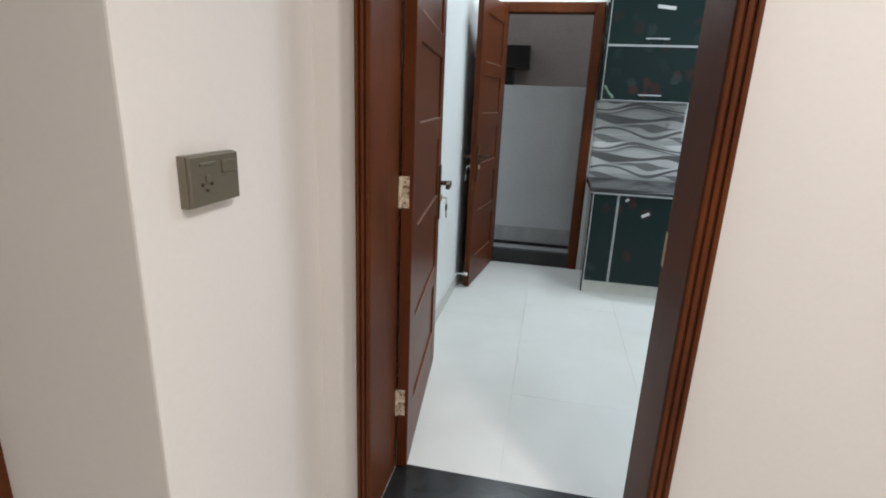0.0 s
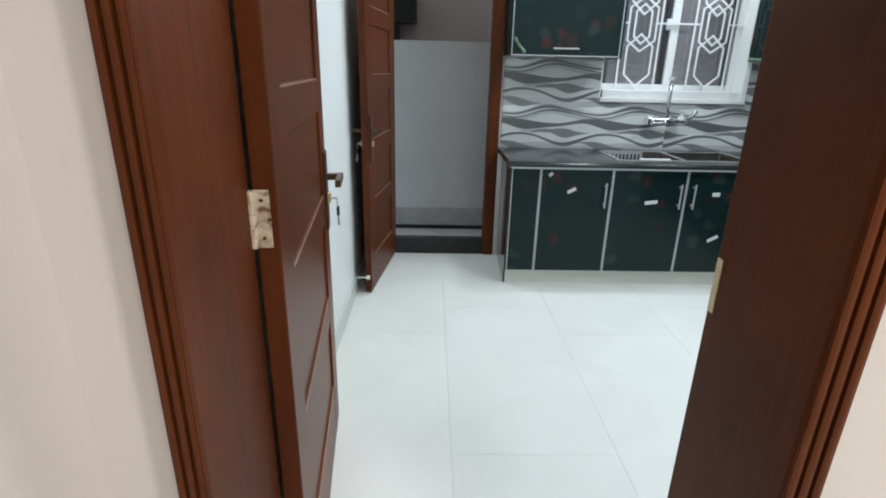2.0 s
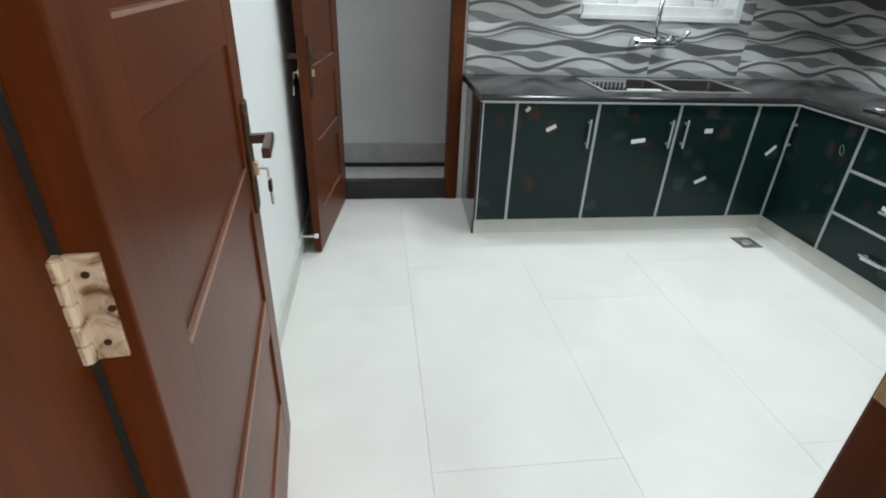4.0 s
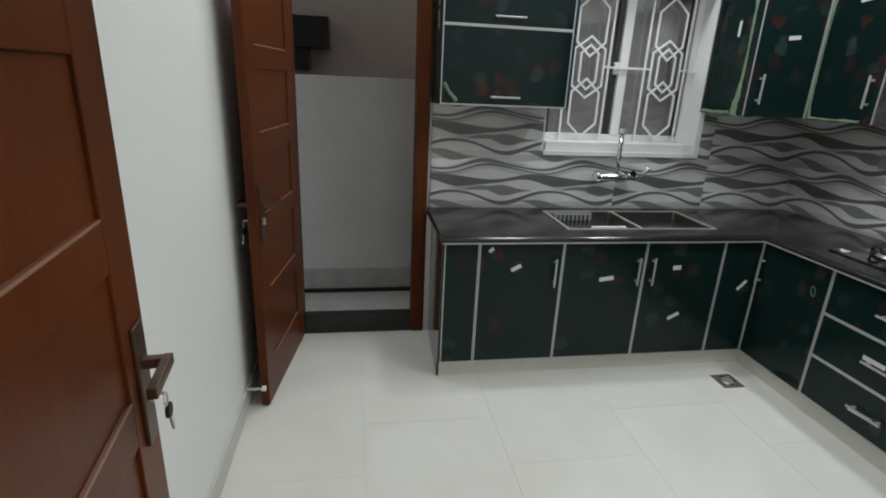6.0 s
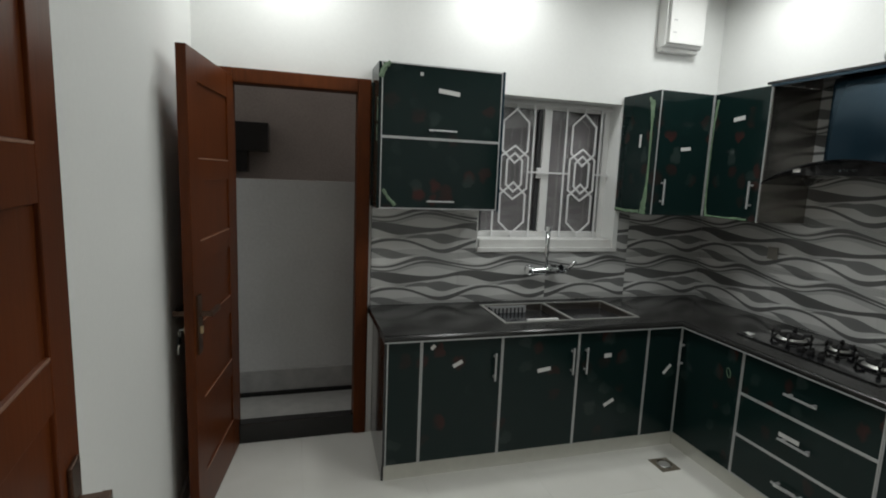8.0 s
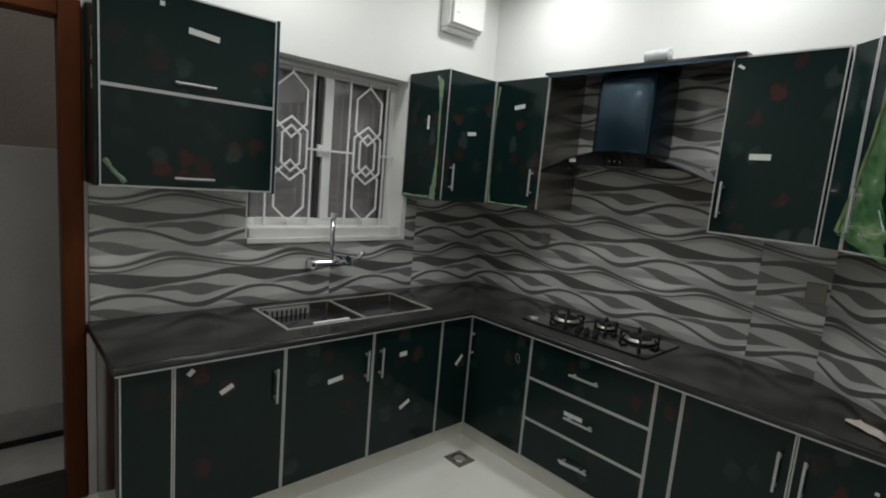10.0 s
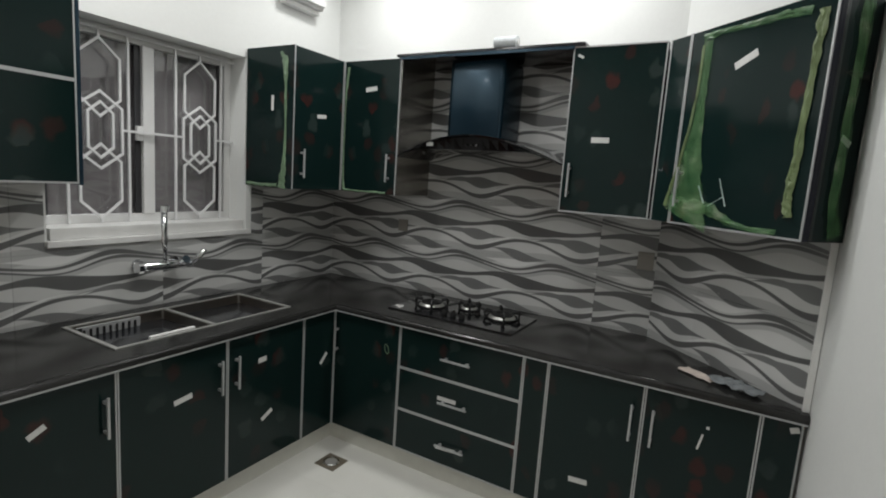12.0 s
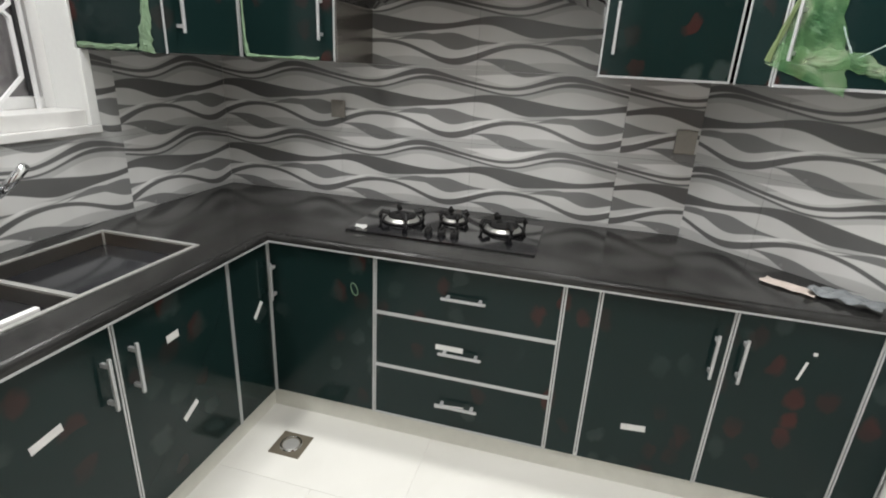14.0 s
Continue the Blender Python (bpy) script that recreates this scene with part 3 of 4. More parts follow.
def bar_handle(facing_box, u, z, length, upright, parent, off=0.0):
    """A slim bar handle on two feet."""
    h = length / 2
    if upright:
        hd = part("handle", facing_box(u - 0.005, u + 0.005, -0.034, -0.024, z - h, z + h, 0.003), "alu", parent, "brushed metal bar handle")
        for dz in (-h * 0.72, h * 0.72):
            part("handle_foot", facing_box(u - 0.005, u + 0.005, -0.026, 0.0, z + dz - 0.006, z + dz + 0.006), "alu", hd)
    else:
        hd = part("handle", facing_box(u - h, u + h, -0.034, -0.024, z - 0.005, z + 0.005, 0.003), "alu", parent, "brushed metal bar handle")
        for du in (-h * 0.72, h * 0.72):
            part("handle_foot", facing_box(u + du - 0.006, u + du + 0.006, -0.026, 0.0, z - 0.005, z + 0.005), "alu", hd)
    return hd


def front_panel(name, fb, u0, u1, z0, z1, parent, trims="lrt", label=""):
    """A gloss front with aluminium edge strips."""
    g = 0.002
    pn = part(name, fb(u0 + g, u1 - g, 0.0, 0.018, z0 + g, z1 - g, 0.002), "floral", parent, label)
    tw = 0.0075
    if "l" in trims:
        part("edge_strip", fb(u0 + 0.0015, u0 + tw, -0.003, 0.003, z0, z1), "alu", pn)
    if "r" in trims:
        part("edge_strip", fb(u1 - tw, u1 - 0.0015, -0.003, 0.003, z0, z1), "alu", pn)
    if "t" in trims:
        part("edge_strip", fb(u0 + tw, u1 - tw, -0.003, 0.003, z1 - 0.007, z1), "alu", pn)
    if "b" in trims:
        part("edge_strip", fb(u0 + tw, u1 - tw, -0.003, 0.003, z0, z0 + 0.0075), "alu", pn)
    return pn


GREEN = "dark green gloss kitchen cabinet printed with red petals"


def base_unit(side, u0, u1, kind, handle=None, label=GREEN):
    fb = lambda *a: facing(side, *a)
    at = ((u0 + u1) / 2, FN + 0.3, BB) if side == "N" else (FE + 0.3, (u0 + u1) / 2, BB)
    ob = thing("base_cabinet", at, label, "cabinet", "kitchen base cabinets")
    part("carcass", fb(u0 + (0.031 if u0 == 0.375 else 0.001), u1 - 0.001, 0.02, 0.34 if side == "E" and u0 < 2.3 else 0.60, BB, BT - 0.006), "black", ob)
    if kind == "filler":
        front_panel("filler_panel", fb, u0, u1, BB, BT, ob, "lrt")
    elif kind == "door":
        d = front_panel("door", fb, u0, u1, BB, BT, ob, "lrt")
        if handle is not None:
            bar_handle(fb, handle, 0.64, 0.165, True, d)
    else:
        zs = [BB, 0.34, 0.577, BT]
        for a, b in zip(zs, zs[1:]):
            d = front_panel("drawer", fb, u0, u1, a, b, ob, "lrtb")
            bar_handle(fb, (u0 + u1) / 2, (a + b) / 2 - 0.002, 0.17, False, d)
    return ob


end = base_unit("N", 0.375, 0.565, "filler", label="narrow dark green gloss end cabinet by the back door")
bm = prism([(0.362, FN - 0.002), (0.374, FN - 0.002), (0.403, YN - 0.014), (0.391, YN - 0.014)], BB, BT)
prism([(0.3635, FN + 0.029), (0.3755, FN + 0.029), (0.403, YN - 0.014), (0.391, YN - 0.014)], 0.0, BB, bm)
part("end_panel", bm, "black", end, "black laminate side panel")
structure("wall_edge_trim", box(0.3545, 0.389, 4.505, YN - 0.002, 0, TOP - 0.045, 0.003), "upvc", "pale plastic strip between door frame and cabinet", "trim")
base_unit("N", 0.565, 1.038, "door", 0.992)
base_unit("N", 1.038, 1.530, "door", 1.486)
base_unit("N", 1.530, 2.016, "door", 1.577)
base_unit("N", 2.016, 2.266, "filler", label="narrow dark green gloss corner filler cabinet")
base_unit("E", 3.445, 3.912, "door", 3.885, label="dark green gloss corner cabinet beside the drawers")
base_unit("E", 2.732, 3.445, "drawers", label="three-drawer dark green gloss cabinet under the hob")
base_unit("E", 2.610, 2.732, "filler", label="narrow dark green gloss filler cabinet")
base_unit("E", 2.185, 2.610, "door", 2.228)
base_unit("E", 1.764, 2.185, "door", 2.142)
base_unit("E", 1.629, 1.764, "filler", label="narrow dark green gloss end cabinet by the wall")

structure("toe_kick", prism([(0.3765, FN + 0.028), (FE + 0.028, FN + 0.028), (FE + 0.028, 1.623), (FE + 0.05, 1.623), (FE + 0.05, FN + 0.05), (0.376, FN + 0.05)], 0, BB - 0.001), "skirt", "pale tiled plinth under the base cabinets", "plinth")

# sink cut-outs in the worktop
SX0, SX1, SY0, SY1 = 1.09, 2.02, 4.02, 4.45
top_ob = thing("worktop", (0.375, 3.9, BT), "polished black granite L-shaped kitchen worktop", "worktop")
fx, fy = FE - 0.028, FN - 0.028
NOSE = 0.02
part("end_slab", box(0.358, SX0 + 0.012, fy + NOSE, YN - 0.011, BT + 0.002, TOP), "granite", top_ob)
part("sink_front_slab", box(SX0 + 0.012, SX1 - 0.012, fy + NOSE, SY0 + 0.012, BT + 0.002, TOP), "granite", top_ob)
part("sink_back_slab", box(SX0 + 0.012, SX1 - 0.012, SY1 - 0.012, YN - 0.011, BT + 0.002, TOP), "granite", top_ob)
bm = prism([(SX1 - 0.012, fy + NOSE), (fx + NOSE, fy + NOSE), (fx + NOSE, 1.621), (CX + 0.012, 1.621), (DX - 0.011, DY + 0.004), (DX - 0.011, YN - 0.011), (SX1 - 0.012, YN - 0.011)], BT + 0.002, TOP)
part("hob_slab", bm, "granite", top_ob)


def counter_strip(profile):
    """A strip along the worktop's front, round its inner corner, from (depth, height) pairs."""
    bm = bmesh.new()
    rings = [[bm.verts.new((x0 + d * a, y0 + d * b, z)) for d, z in profile] for x0, y0, a, b in ((0.358, fy, 0, 1), (fx, fy, 1, 1), (fx, 1.621, 1, 0))]
    for r0, r1 in zip(rings, rings[1:]):
        for k in range(len(profile)):
            bm.faces.new((r0[k], r0[k - 1], r1[k - 1], r1[k]))
    bm.faces.new(rings[0]), bm.faces.new(rings[-1])
    return bm


nose = ((NOSE, BT + 0.002), (0.003, BT + 0.002), (0.0, BT + 0.006), (0.0, TOP - 0.018), (0.003, TOP - 0.010), (0.008, TOP - 0.004), (0.014, TOP - 0.001), (NOSE, TOP))
edge = part("front_edge", counter_strip(nose), "granite", top_ob, "rounded polished front edge")
part("edge_strip", counter_strip(((0.001, BT + 0.003), (-0.002, BT + 0.003), (-0.002, BT + 0.0095), (0.001, BT + 0.0095))), "alu", edge, "thin bright strip low on the front edge")

sink = thing("kitchen_sink", (1.5, 4.2, 0.66), "stainless steel double-bowl sink set in black worktop", "sink")
bm = box(SX0, SX1, SY0, SY0 + 0.016, TOP, TOP + 0.005, 0.001)
box(SX0, SX1, SY1 - 0.016, SY1, TOP, TOP + 0.004, bm=bm)
for a, b in ((SX0, SX0 + 0.018), (1.541, 1.559), (SX1 - 0.016, SX1)):
    box(a, b, SY0 + 0.016, SY1 - 0.016, TOP, TOP + 0.005, bm=bm)
part("rim", bm, "steel", sink)
for a, b in ((SX0 + 0.018, 1.541), (1.559, SX1 - 0.016)):
    bm = bmesh.new()
    c, d, z = SY0 + 0.016, SY1 - 0.016, 0.67
    for bx in ((a, a + 0.003, c, d, z, TOP), (b - 0.003, b, c, d, z, TOP), (a + 0.003, b - 0.003, c, c + 0.003, z, TOP), (a + 0.003, b - 0.003, d - 0.003, d, z, TOP), (a, b, c, d, z - 0.003, z)):
        box(*bx, bm=bm)
    bowl = part("bowl", bm, "bowlsteel", sink, "dull brownish steel bowl")
    # bright rods stand in for the highlights in the bowl's back corners
    for sx, sy in ((a + 0.006, d - 0.006), (b - 0.006, d - 0.006)):
        part("corner_seam", rod([(sx, sy, z), (sx, sy, TOP + 0.002)], 0.0035, 6), "steel", bowl, "bright rod drawing the corner's highlight")
    part("waste", lathe([(0.045, z), (0.045, z + 0.004), (0.03, z + 0.004), (0.028, z + 0.001)], (a + b) / 2, (c + d) / 2), "chrome", bowl, "chrome waste outlet")
basket = thing("drainer_basket", (1.3, 4.25, 0.78), "grey plastic slotted drainer basket in the sink bowl", "basket")
bm = box(1.13, 1.145, 4.39, 4.405, 0.76, 0.848)
for k in range(9):
    u = 1.15 + k * 0.028
    box(u, u + 0.008, 4.39, 4.396, 0.772, 0.838, bm=bm)
part("slotted_side", bm, "iron", basket, "dark slotted basket side")
part("back_panel", box(1.125, 1.405, 4.398, 4.408, 0.76, 0.85, 0.002), "alu", basket)
part("tray", box(1.13, 1.40, 4.12, 4.40, 0.752, 0.76, 0.002), "steel", basket)
part("rail", box(1.25, 1.46, 4.048, 4.066, 0.846, 0.86, 0.003), "plastic", basket, "white plastic front rail")
fold = thing("plastic_wrap", (1.3, 4.2, 0.762), "crumpled clear grey plastic wrap lying in the sink", "wrap")


def crumple(x0, x1, y0, y1, z, h, seed, n=14, turn=None):
    """A creased sheet lying on a surface."""
    bm = bmesh.new()
    grid = []
    for i in range(n + 1):
        row = []
        for j in range(n + 1):
            u, v = i / n, j / n
            x, y = x0 + (x1 - x0) * u, y0 + (y1 - y0) * v
            q = noise.noise(Vector((x * 28 + seed, y * 28, seed)))
            row.append(bm.verts.new((x + 0.012 * noise.noise(Vector((y * 30, seed, 0))), y + 0.012 * noise.noise(Vector((x * 30, 0, seed))), z + h * (0.5 + 0.5 * q))))
        grid.append(row)
    for i in range(n):
        for j in range(n):
            bm.faces.new((grid[i][j], grid[i + 1][j], grid[i + 1][j + 1], grid[i][j + 1]))
    if turn:
        bmesh.ops.transform(bm, matrix=turn, verts=bm.verts)
    bmesh.ops.solidify(bm, geom=bm.faces[:], thickness=0.0008)
    return bm


part("sheet", crumple(1.16, 1.38, 4.14, 4.33, 0.762, 0.05, 3), "greyplastic", fold)

# wall mixer
tap = thing("mixer_tap", (1.57, 4.53, 1.06), "chrome wall-mounted kitchen mixer tap with tall spout", "tap")
for x in (1.47, 1.66):
    part("wall_flange", rod([(x, 4.538, 1.075), (x, 4.528, 1.075)], 0.03, 16), "chrome", tap)
    part("inlet", rod([(x, 4.53, 1.075), (x, 4.47, 1.075)], 0.013, 12), "chrome", tap, smooth=True)
part("body", rod([(1.44, 4.465, 1.075), (1.47, 4.465, 1.075), (1.56, 4.455, 1.075), (1.695, 4.455, 1.072)], 0.023, 14), "chrome", tap, smooth=True)
part("knob", rod([(1.428, 4.465, 1.075), (1.452, 4.465, 1.075)], 0.031, 14), "chrome", tap)
part("knob", rod([(1.655, 4.45, 1.085), (1.655, 4.41, 1.105)], 0.022, 12), "chrome", tap)
part("lever", rod([(1.692, 4.452, 1.06), (1.712, 4.42, 1.095), (1.738, 4.375, 1.15)], 0.015, 10), "chrome", tap, smooth=True)
spout = part("spout", rod([(1.565, 4.45, 1.08), (1.56, 4.445, 1.20), (1.555, 4.44, 1.37)], 0.015, 12), "chrome", tap, smooth=True)
part("spout_cap", rod([(1.555, 4.44, 1.355), (1.555, 4.435, 1.385)], 0.020, 12), "chrome", spout)

# ---- hob ----
hob = thing("gas_hob", (2.58, 3.24, TOP), "black glass gas hob with three burners on the worktop", "hob")
part("glass_plate", box(2.388, 2.778, 2.858, 3.628, TOP, TOP + 0.008, 0.003), "hoodglass", hob)
for bx, by, r in ((2.60, 3.457, 0.075), (2.68, 3.245, 0.048), (2.645, 3.02, 0.078)):
    z = TOP + 0.008
    br = part("burner", lathe([(r, z), (r * 1.02, z + 0.005), (r * 0.88, z + 0.017), (r * 0.80, z + 0.019)], bx, by), "steel", hob, "bright steel burner ring")
    part("burner_cap", lathe([(r * 0.80, z + 0.016), (r * 0.83, z + 0.026), (r * 0.4, z + 0.030), (r * 0.36, z + 0.024)], bx, by), "iron", br)
    for k in range(4):
        a = k * math.pi / 2 + 0.5
        c, s = math.cos(a), math.sin(a)
        R = r * 1.22
        part("pan_support", rod([(bx + c * R, by + s * R, z), (bx + c * R * 1.04, by + s * R * 1.04, z + 0.030), (bx + c * R * 0.95, by + s * R * 0.95, z + 0.044), (bx + c * R * 0.60, by + s * R * 0.60, z + 0.037)], 0.0105, 6), "iron", br, "black cast iron pan support")
    ringpts = [(bx + r * 1.12 * math.cos(q), by + r * 1.12 * math.sin(q), z + 0.005) for q in [k * math.pi / 12 for k in range(25)]]
    part("support_ring", rod(ringpts, 0.005, 5), "iron", br)
for ky in (3.30, 3.245, 3.19):
    z = TOP + 0.008
    kn = part("knob", lathe([(0.017, z), (0.018, z + 0.012), (0.014, z + 0.022)], 2.478, ky, 14), "iron", hob, "black control knob")
    part("knob_grip", box(2.462, 2.494, ky - 0.004, ky + 0.004, z + 0.018, z + 0.032, 0.002), "iron", kn)
scrap = thing("paper_scrap", (2.43, 3.57, TOP), "torn white paper scrap on the hob corner", "paper")
part("sheet", crumple(2.40, 2.45, 3.55, 3.60, TOP + 0.009, 0.016, 9, 6), "paper", scrap)
tag = thing("cardboard_tag", (2.44, 2.02, TOP), "cream cardboard tag lying on the worktop", "tag")
part("card", crumple(-0.085, 0.085, -0.034, 0.034, TOP + 0.002, 0.010, 5, 8, pose(2.43, 2.0, 0, 0, 0, 55)), "card", tag)
wrap = thing("plastic_sleeve", (2.39, 1.85, TOP), "crumpled clear plastic sleeve on the worktop", "wrap")
part("sleeve", crumple(-0.10, 0.10, -0.048, 0.048, TOP + 0.002, 0.032, 7, 14, pose(2.37, 1.86, 0, 0, 0, 58)), "greyplastic", wrap)

# ---- floor drain ----
drain = thing("floor_drain", (2.075, 3.735, 0), "square steel floor drain with round grate", "drain")
part("plate", box(2.01, 2.14, 3.665, 3.80, 0.0, 0.004, 0.0015), "switch", drain)
part("ring", rod([(2.075 + 0.042 * math.cos(q), 3.733 + 0.042 * math.sin(q), 0.005) for q in [k * math.pi / 12 for k in range(25)]], 0.004, 5), "chrome", drain)
part("grate", lathe([(0.034, 0.0042), (0.032, 0.006), (0.012, 0.007)], 2.075, 3.733), "steel", drain)

# ---- wall cabinets ----
UB, UT = 1.493, 2.287
WALLCAB = "dark green gloss wall cabinet printed with red petals"


def ufacing(side, plane, turn=None):
    def fb(u0, u1, d0, d1, z0, z1, bevel=0.0):
        if side == "N":
            return box(u0, u1, plane + d0, plane + d1, z0, z1, bevel)
        if side == "E":
            return box(plane + d0, plane + d1, u0, u1, z0, z1, bevel)
        return box(u0, u1, d0, d1, z0, z1, bevel, turn=turn)
    return fb


u1 = thing("wall_cabinet", (0.74, 4.42, UB), "two-flap dark green gloss wall cabinet beside the back door", "cabinet", "kitchen wall cabinets")
part("carcass", box(0.376, 1.101, 4.302, YN - 0.012, UB + 0.004, 2.312, 0.002), "black", u1)
part("side_panel", box(0.360, 0.3745, 4.290, YN - 0.002, UB, 2.313, 0.002), "floral", u1)
part("side_panel", box(1.1025, 1.118, 4.280, YN - 0.002, UB - 0.006, 2.318, 0.004), "hood", u1, "blue-black gloss side panel")
fb = ufacing("N", 4.283)
for a, b in ((UB, 1.902), (1.902, 2.313)):
    f = front_panel("flap_door", fb, 0.375, 1.102, a, b, u1, "lrtb")
    bar_handle(fb, 0.735, a + 0.048, 0.17, False, f)
part("film_strip", crumple(-0.12, 0.12, -0.003, 0.02, 0, 0.004, 4, 10, pose(0.3585, 4.31, 2.0, 0, 90, 0)), "film_edge", u1, "strip of green protective film")

NF, EF = 4.162, 2.545
u2 = thing("wall_cabinet", (2.4, 4.3, UB), "dark green gloss corner wall cabinet with peeling film", "cabinet", "kitchen wall cabinets")
part("carcass", prism([(2.150, NF + 0.02), (EF + 0.02, NF + 0.02), (EF + 0.02, 3.735), (XE - 0.012, 3.735), (XE - 0.012, YN - 0.012), (2.150, YN - 0.012)], UB + 0.003, UT - 0.001), "black", u2)
part("side_panel", box(2.130, 2.149, NF + 0.001, YN - 0.004, UB, UT, 0.002), "floral", u2)
part("recess_panel", box(EF + 0.003, XE - 0.011, 3.728, 3.7345, UB, UT - 0.001, 0.001), "satin", u2, "satin grey metallic side panel by the hood")
fb = ufacing("N", NF)
d = front_panel("door", fb, 2.131, EF - 0.002, UB, UT, u2, "lr")
bar_handle(fb, 2.198, 1.645, 0.165, True, d)
fb = ufacing("E", EF)
d = front_panel("door", fb, 3.733, NF - 0.002, UB, UT, u2, "lr")
bar_handle(fb, 3.79, 1.652, 0.165, True, d)

u3 = thing("wall_cabinet", (2.7, 2.5, UB), WALLCAB, "cabinet", "kitchen wall cabinets")
part("carcass", box(EF + 0.02, XE - 0.012, 2.302, 2.728, UB + 0.003, UT - 0.001, 0.002), "black", u3)
d = front_panel("door", fb, 2.302, 2.729, UB, UT, u3, "lrtb")
bar_handle(fb, 2.688, 1.65, 0.165, True, d)

# angled corner unit: narrow filler and wide door on a diagonal, and a return to the wall
P0, P1, P2 = Vector((2.545, 2.295)), Vector((2.055, 1.754)), Vector((2.222, 1.621))
diag = P1 - P0
L = diag.length
turn = pose(P0.x, P0.y, 0, 0, 0, math.degrees(math.atan2(diag.y, diag.x)))
u4 = thing("wall_cabinet", (2.4, 1.95, UB), "angled dark green corner wall cabinet with torn green film", "cabinet", "kitchen wall cabinets")
nrm = Vector((-diag.y, diag.x)).normalized()
inn = nrm * 0.02
part("carcass", prism([tuple(P0 + inn), tuple(P1 + inn), (P2.x + 0.012, 1.621), (CX + 0.008, 1.621), (DX - 0.015, DY + 0.002), (DX - 0.015, 2.298)], UB + 0.003, UT - 0.001), "black", u4)
fd = ufacing("D", 0, turn)
front_panel("filler_panel", fd, 0.004, 0.125, UB, UT, u4, "lr")
dd = front_panel("door", fd, 0.125, L, UB, UT, u4, "lrb")
bar_handle(fd, 0.17, 1.65, 0.165, True, dd)
ret = P2 - P1
LR = ret.length
turn2 = pose(P1.x, P1.y, 0, 0, 0, math.degrees(math.atan2(ret.y, ret.x)))
fr = ufacing("D", 0, turn2)
part("corner_post", fr(0.002, 0.034, -0.002, 0.02, UB, UT, 0.006), "post", u4, "rounded black gloss corner post")
part("end_panel", fr(0.035, LR, 0.0, 0.018, UB, UT, 0.002), "floral", u4)


def film_sheet(outline, turn, off, seed, amp=0.012):
    """A loose wrinkled ribbon of film along a line of (u, z, width) points on a cabinet front."""
    bm = bmesh.new()
    rows = []
    n = 7
    dense = []
    for (u0, z0, w0), (u1, z1, w1) in zip(outline, outline[1:]):
        for k in range(8):
            f = k / 8
            dense.append((u0 + (u1 - u0) * f, z0 + (z1 - z0) * f, w0 + (w1 - w0) * f))
    dense.append(outline[-1])
    for i, (u, z, w) in enumerate(dense):
        a, b = dense[max(i - 1, 0)], dense[min(i + 1, len(dense) - 1)]
        du, dz = b[0] - a[0], b[1] - a[1]
        q = math.hypot(du, dz) or 1
        pu, pz = -dz / q, du / q
        row = []
        for j in range(n):
            f = j / (n - 1)
            edge = 0.28 * min(w, 0.05) * noise.noise(Vector((i * 0.45 + seed, 0.8 * (j // 3), seed))) + 0.12 * min(w, 0.08) * noise.noise(Vector((i * 1.3, j * 3.0, seed)))
            d = -off - amp * (0.3 + abs(noise.noise(Vector((u * 26 + seed, z * 26, f * 3))))) * math.sin(math.pi * (0.15 + 0.85 * f))
            row.append(bm.verts.new((u + pu * (w * f + edge), d, z + pz * (w * f + edge))))
        rows.append(row)
    for r0, r1 in zip(rows, rows[1:]):
        for j in range(n - 1):
            bm.faces.new((r0[j], r0[j + 1], r1[j + 1], r1[j]))
    bmesh.ops.transform(bm, matrix=turn, verts=bm.verts)
    return bm


FILM = "torn green protective film peeling off"
part("film", film_sheet([(0.205, 2.235, 0.035), (0.205, 2.05, 0.040), (0.185, 1.9, 0.065), (0.15, 1.74, 0.13), (0.118, 1.63, 0.20), (0.093, 1.56, 0.26)], turn, 0.005, 1.0), "film", dd, FILM)
part("film", film_sheet([(0.10, 1.575, 0.05), (0.22, 1.555, 0.05), (0.34, 1.545, 0.045), (0.43, 1.515, 0.028), (0.53, 1.503, 0.016), (0.64, 1.500, 0.022)], turn, 0.005, 2.0), "film", dd, FILM)
part("film_edge", film_sheet([(0.204, 2.22, 0.010), (0.203, 2.05, 0.011), (0.183, 1.9, 0.012), (0.147, 1.74, 0.014), (0.093, 1.57, 0.016)], turn, 0.014, 1.0, 0.006), "film_pale", dd, "pale folded edge of the film")
# three thin pale pieces paint the glints on the torn film
for ua, za, ub, zb in ((0.385, 1.69, 0.425, 1.585), (0.345, 1.58, 0.415, 1.62), (0.285, 1.66, 0.32, 1.59)):
    part("film_sliver", film_sheet([(ua, za, 0.003), ((ua + ub) / 2, (za + zb) / 2, 0.004), (ub, zb, 0.006)], turn, 0.02, 13.0 + ua, 0.006), "glint", dd, "pale sliver drawing a glint on the film")
part("film", film_sheet([(0.205, 2.235, 0.035), (0.32, 2.245, 0.02), (0.45, 2.235, 0.025), (0.56, 2.235, 0.03), (0.648, 2.222, 0.028)], turn, 0.008, 3.0), "film", dd, FILM)
part("film", film_sheet([(0.668, 2.235, 0.034), (0.670, 2.12, 0.026), (0.665, 1.95, 0.024), (0.655, 1.75, 0.030), (0.645, 1.63, 0.032), (0.655, 1.565, 0.034)], turn, 0.005, 4.0), "film_pale", dd, FILM)
part("film", film_sheet([(0.098, 2.27, 0.060), (0.094, 1.9, 0.055), (0.090, 1.6, 0.055), (0.118, 1.50, 0.085)], turn2, 0.004, 5.0, 0.014), "film", u4, FILM)
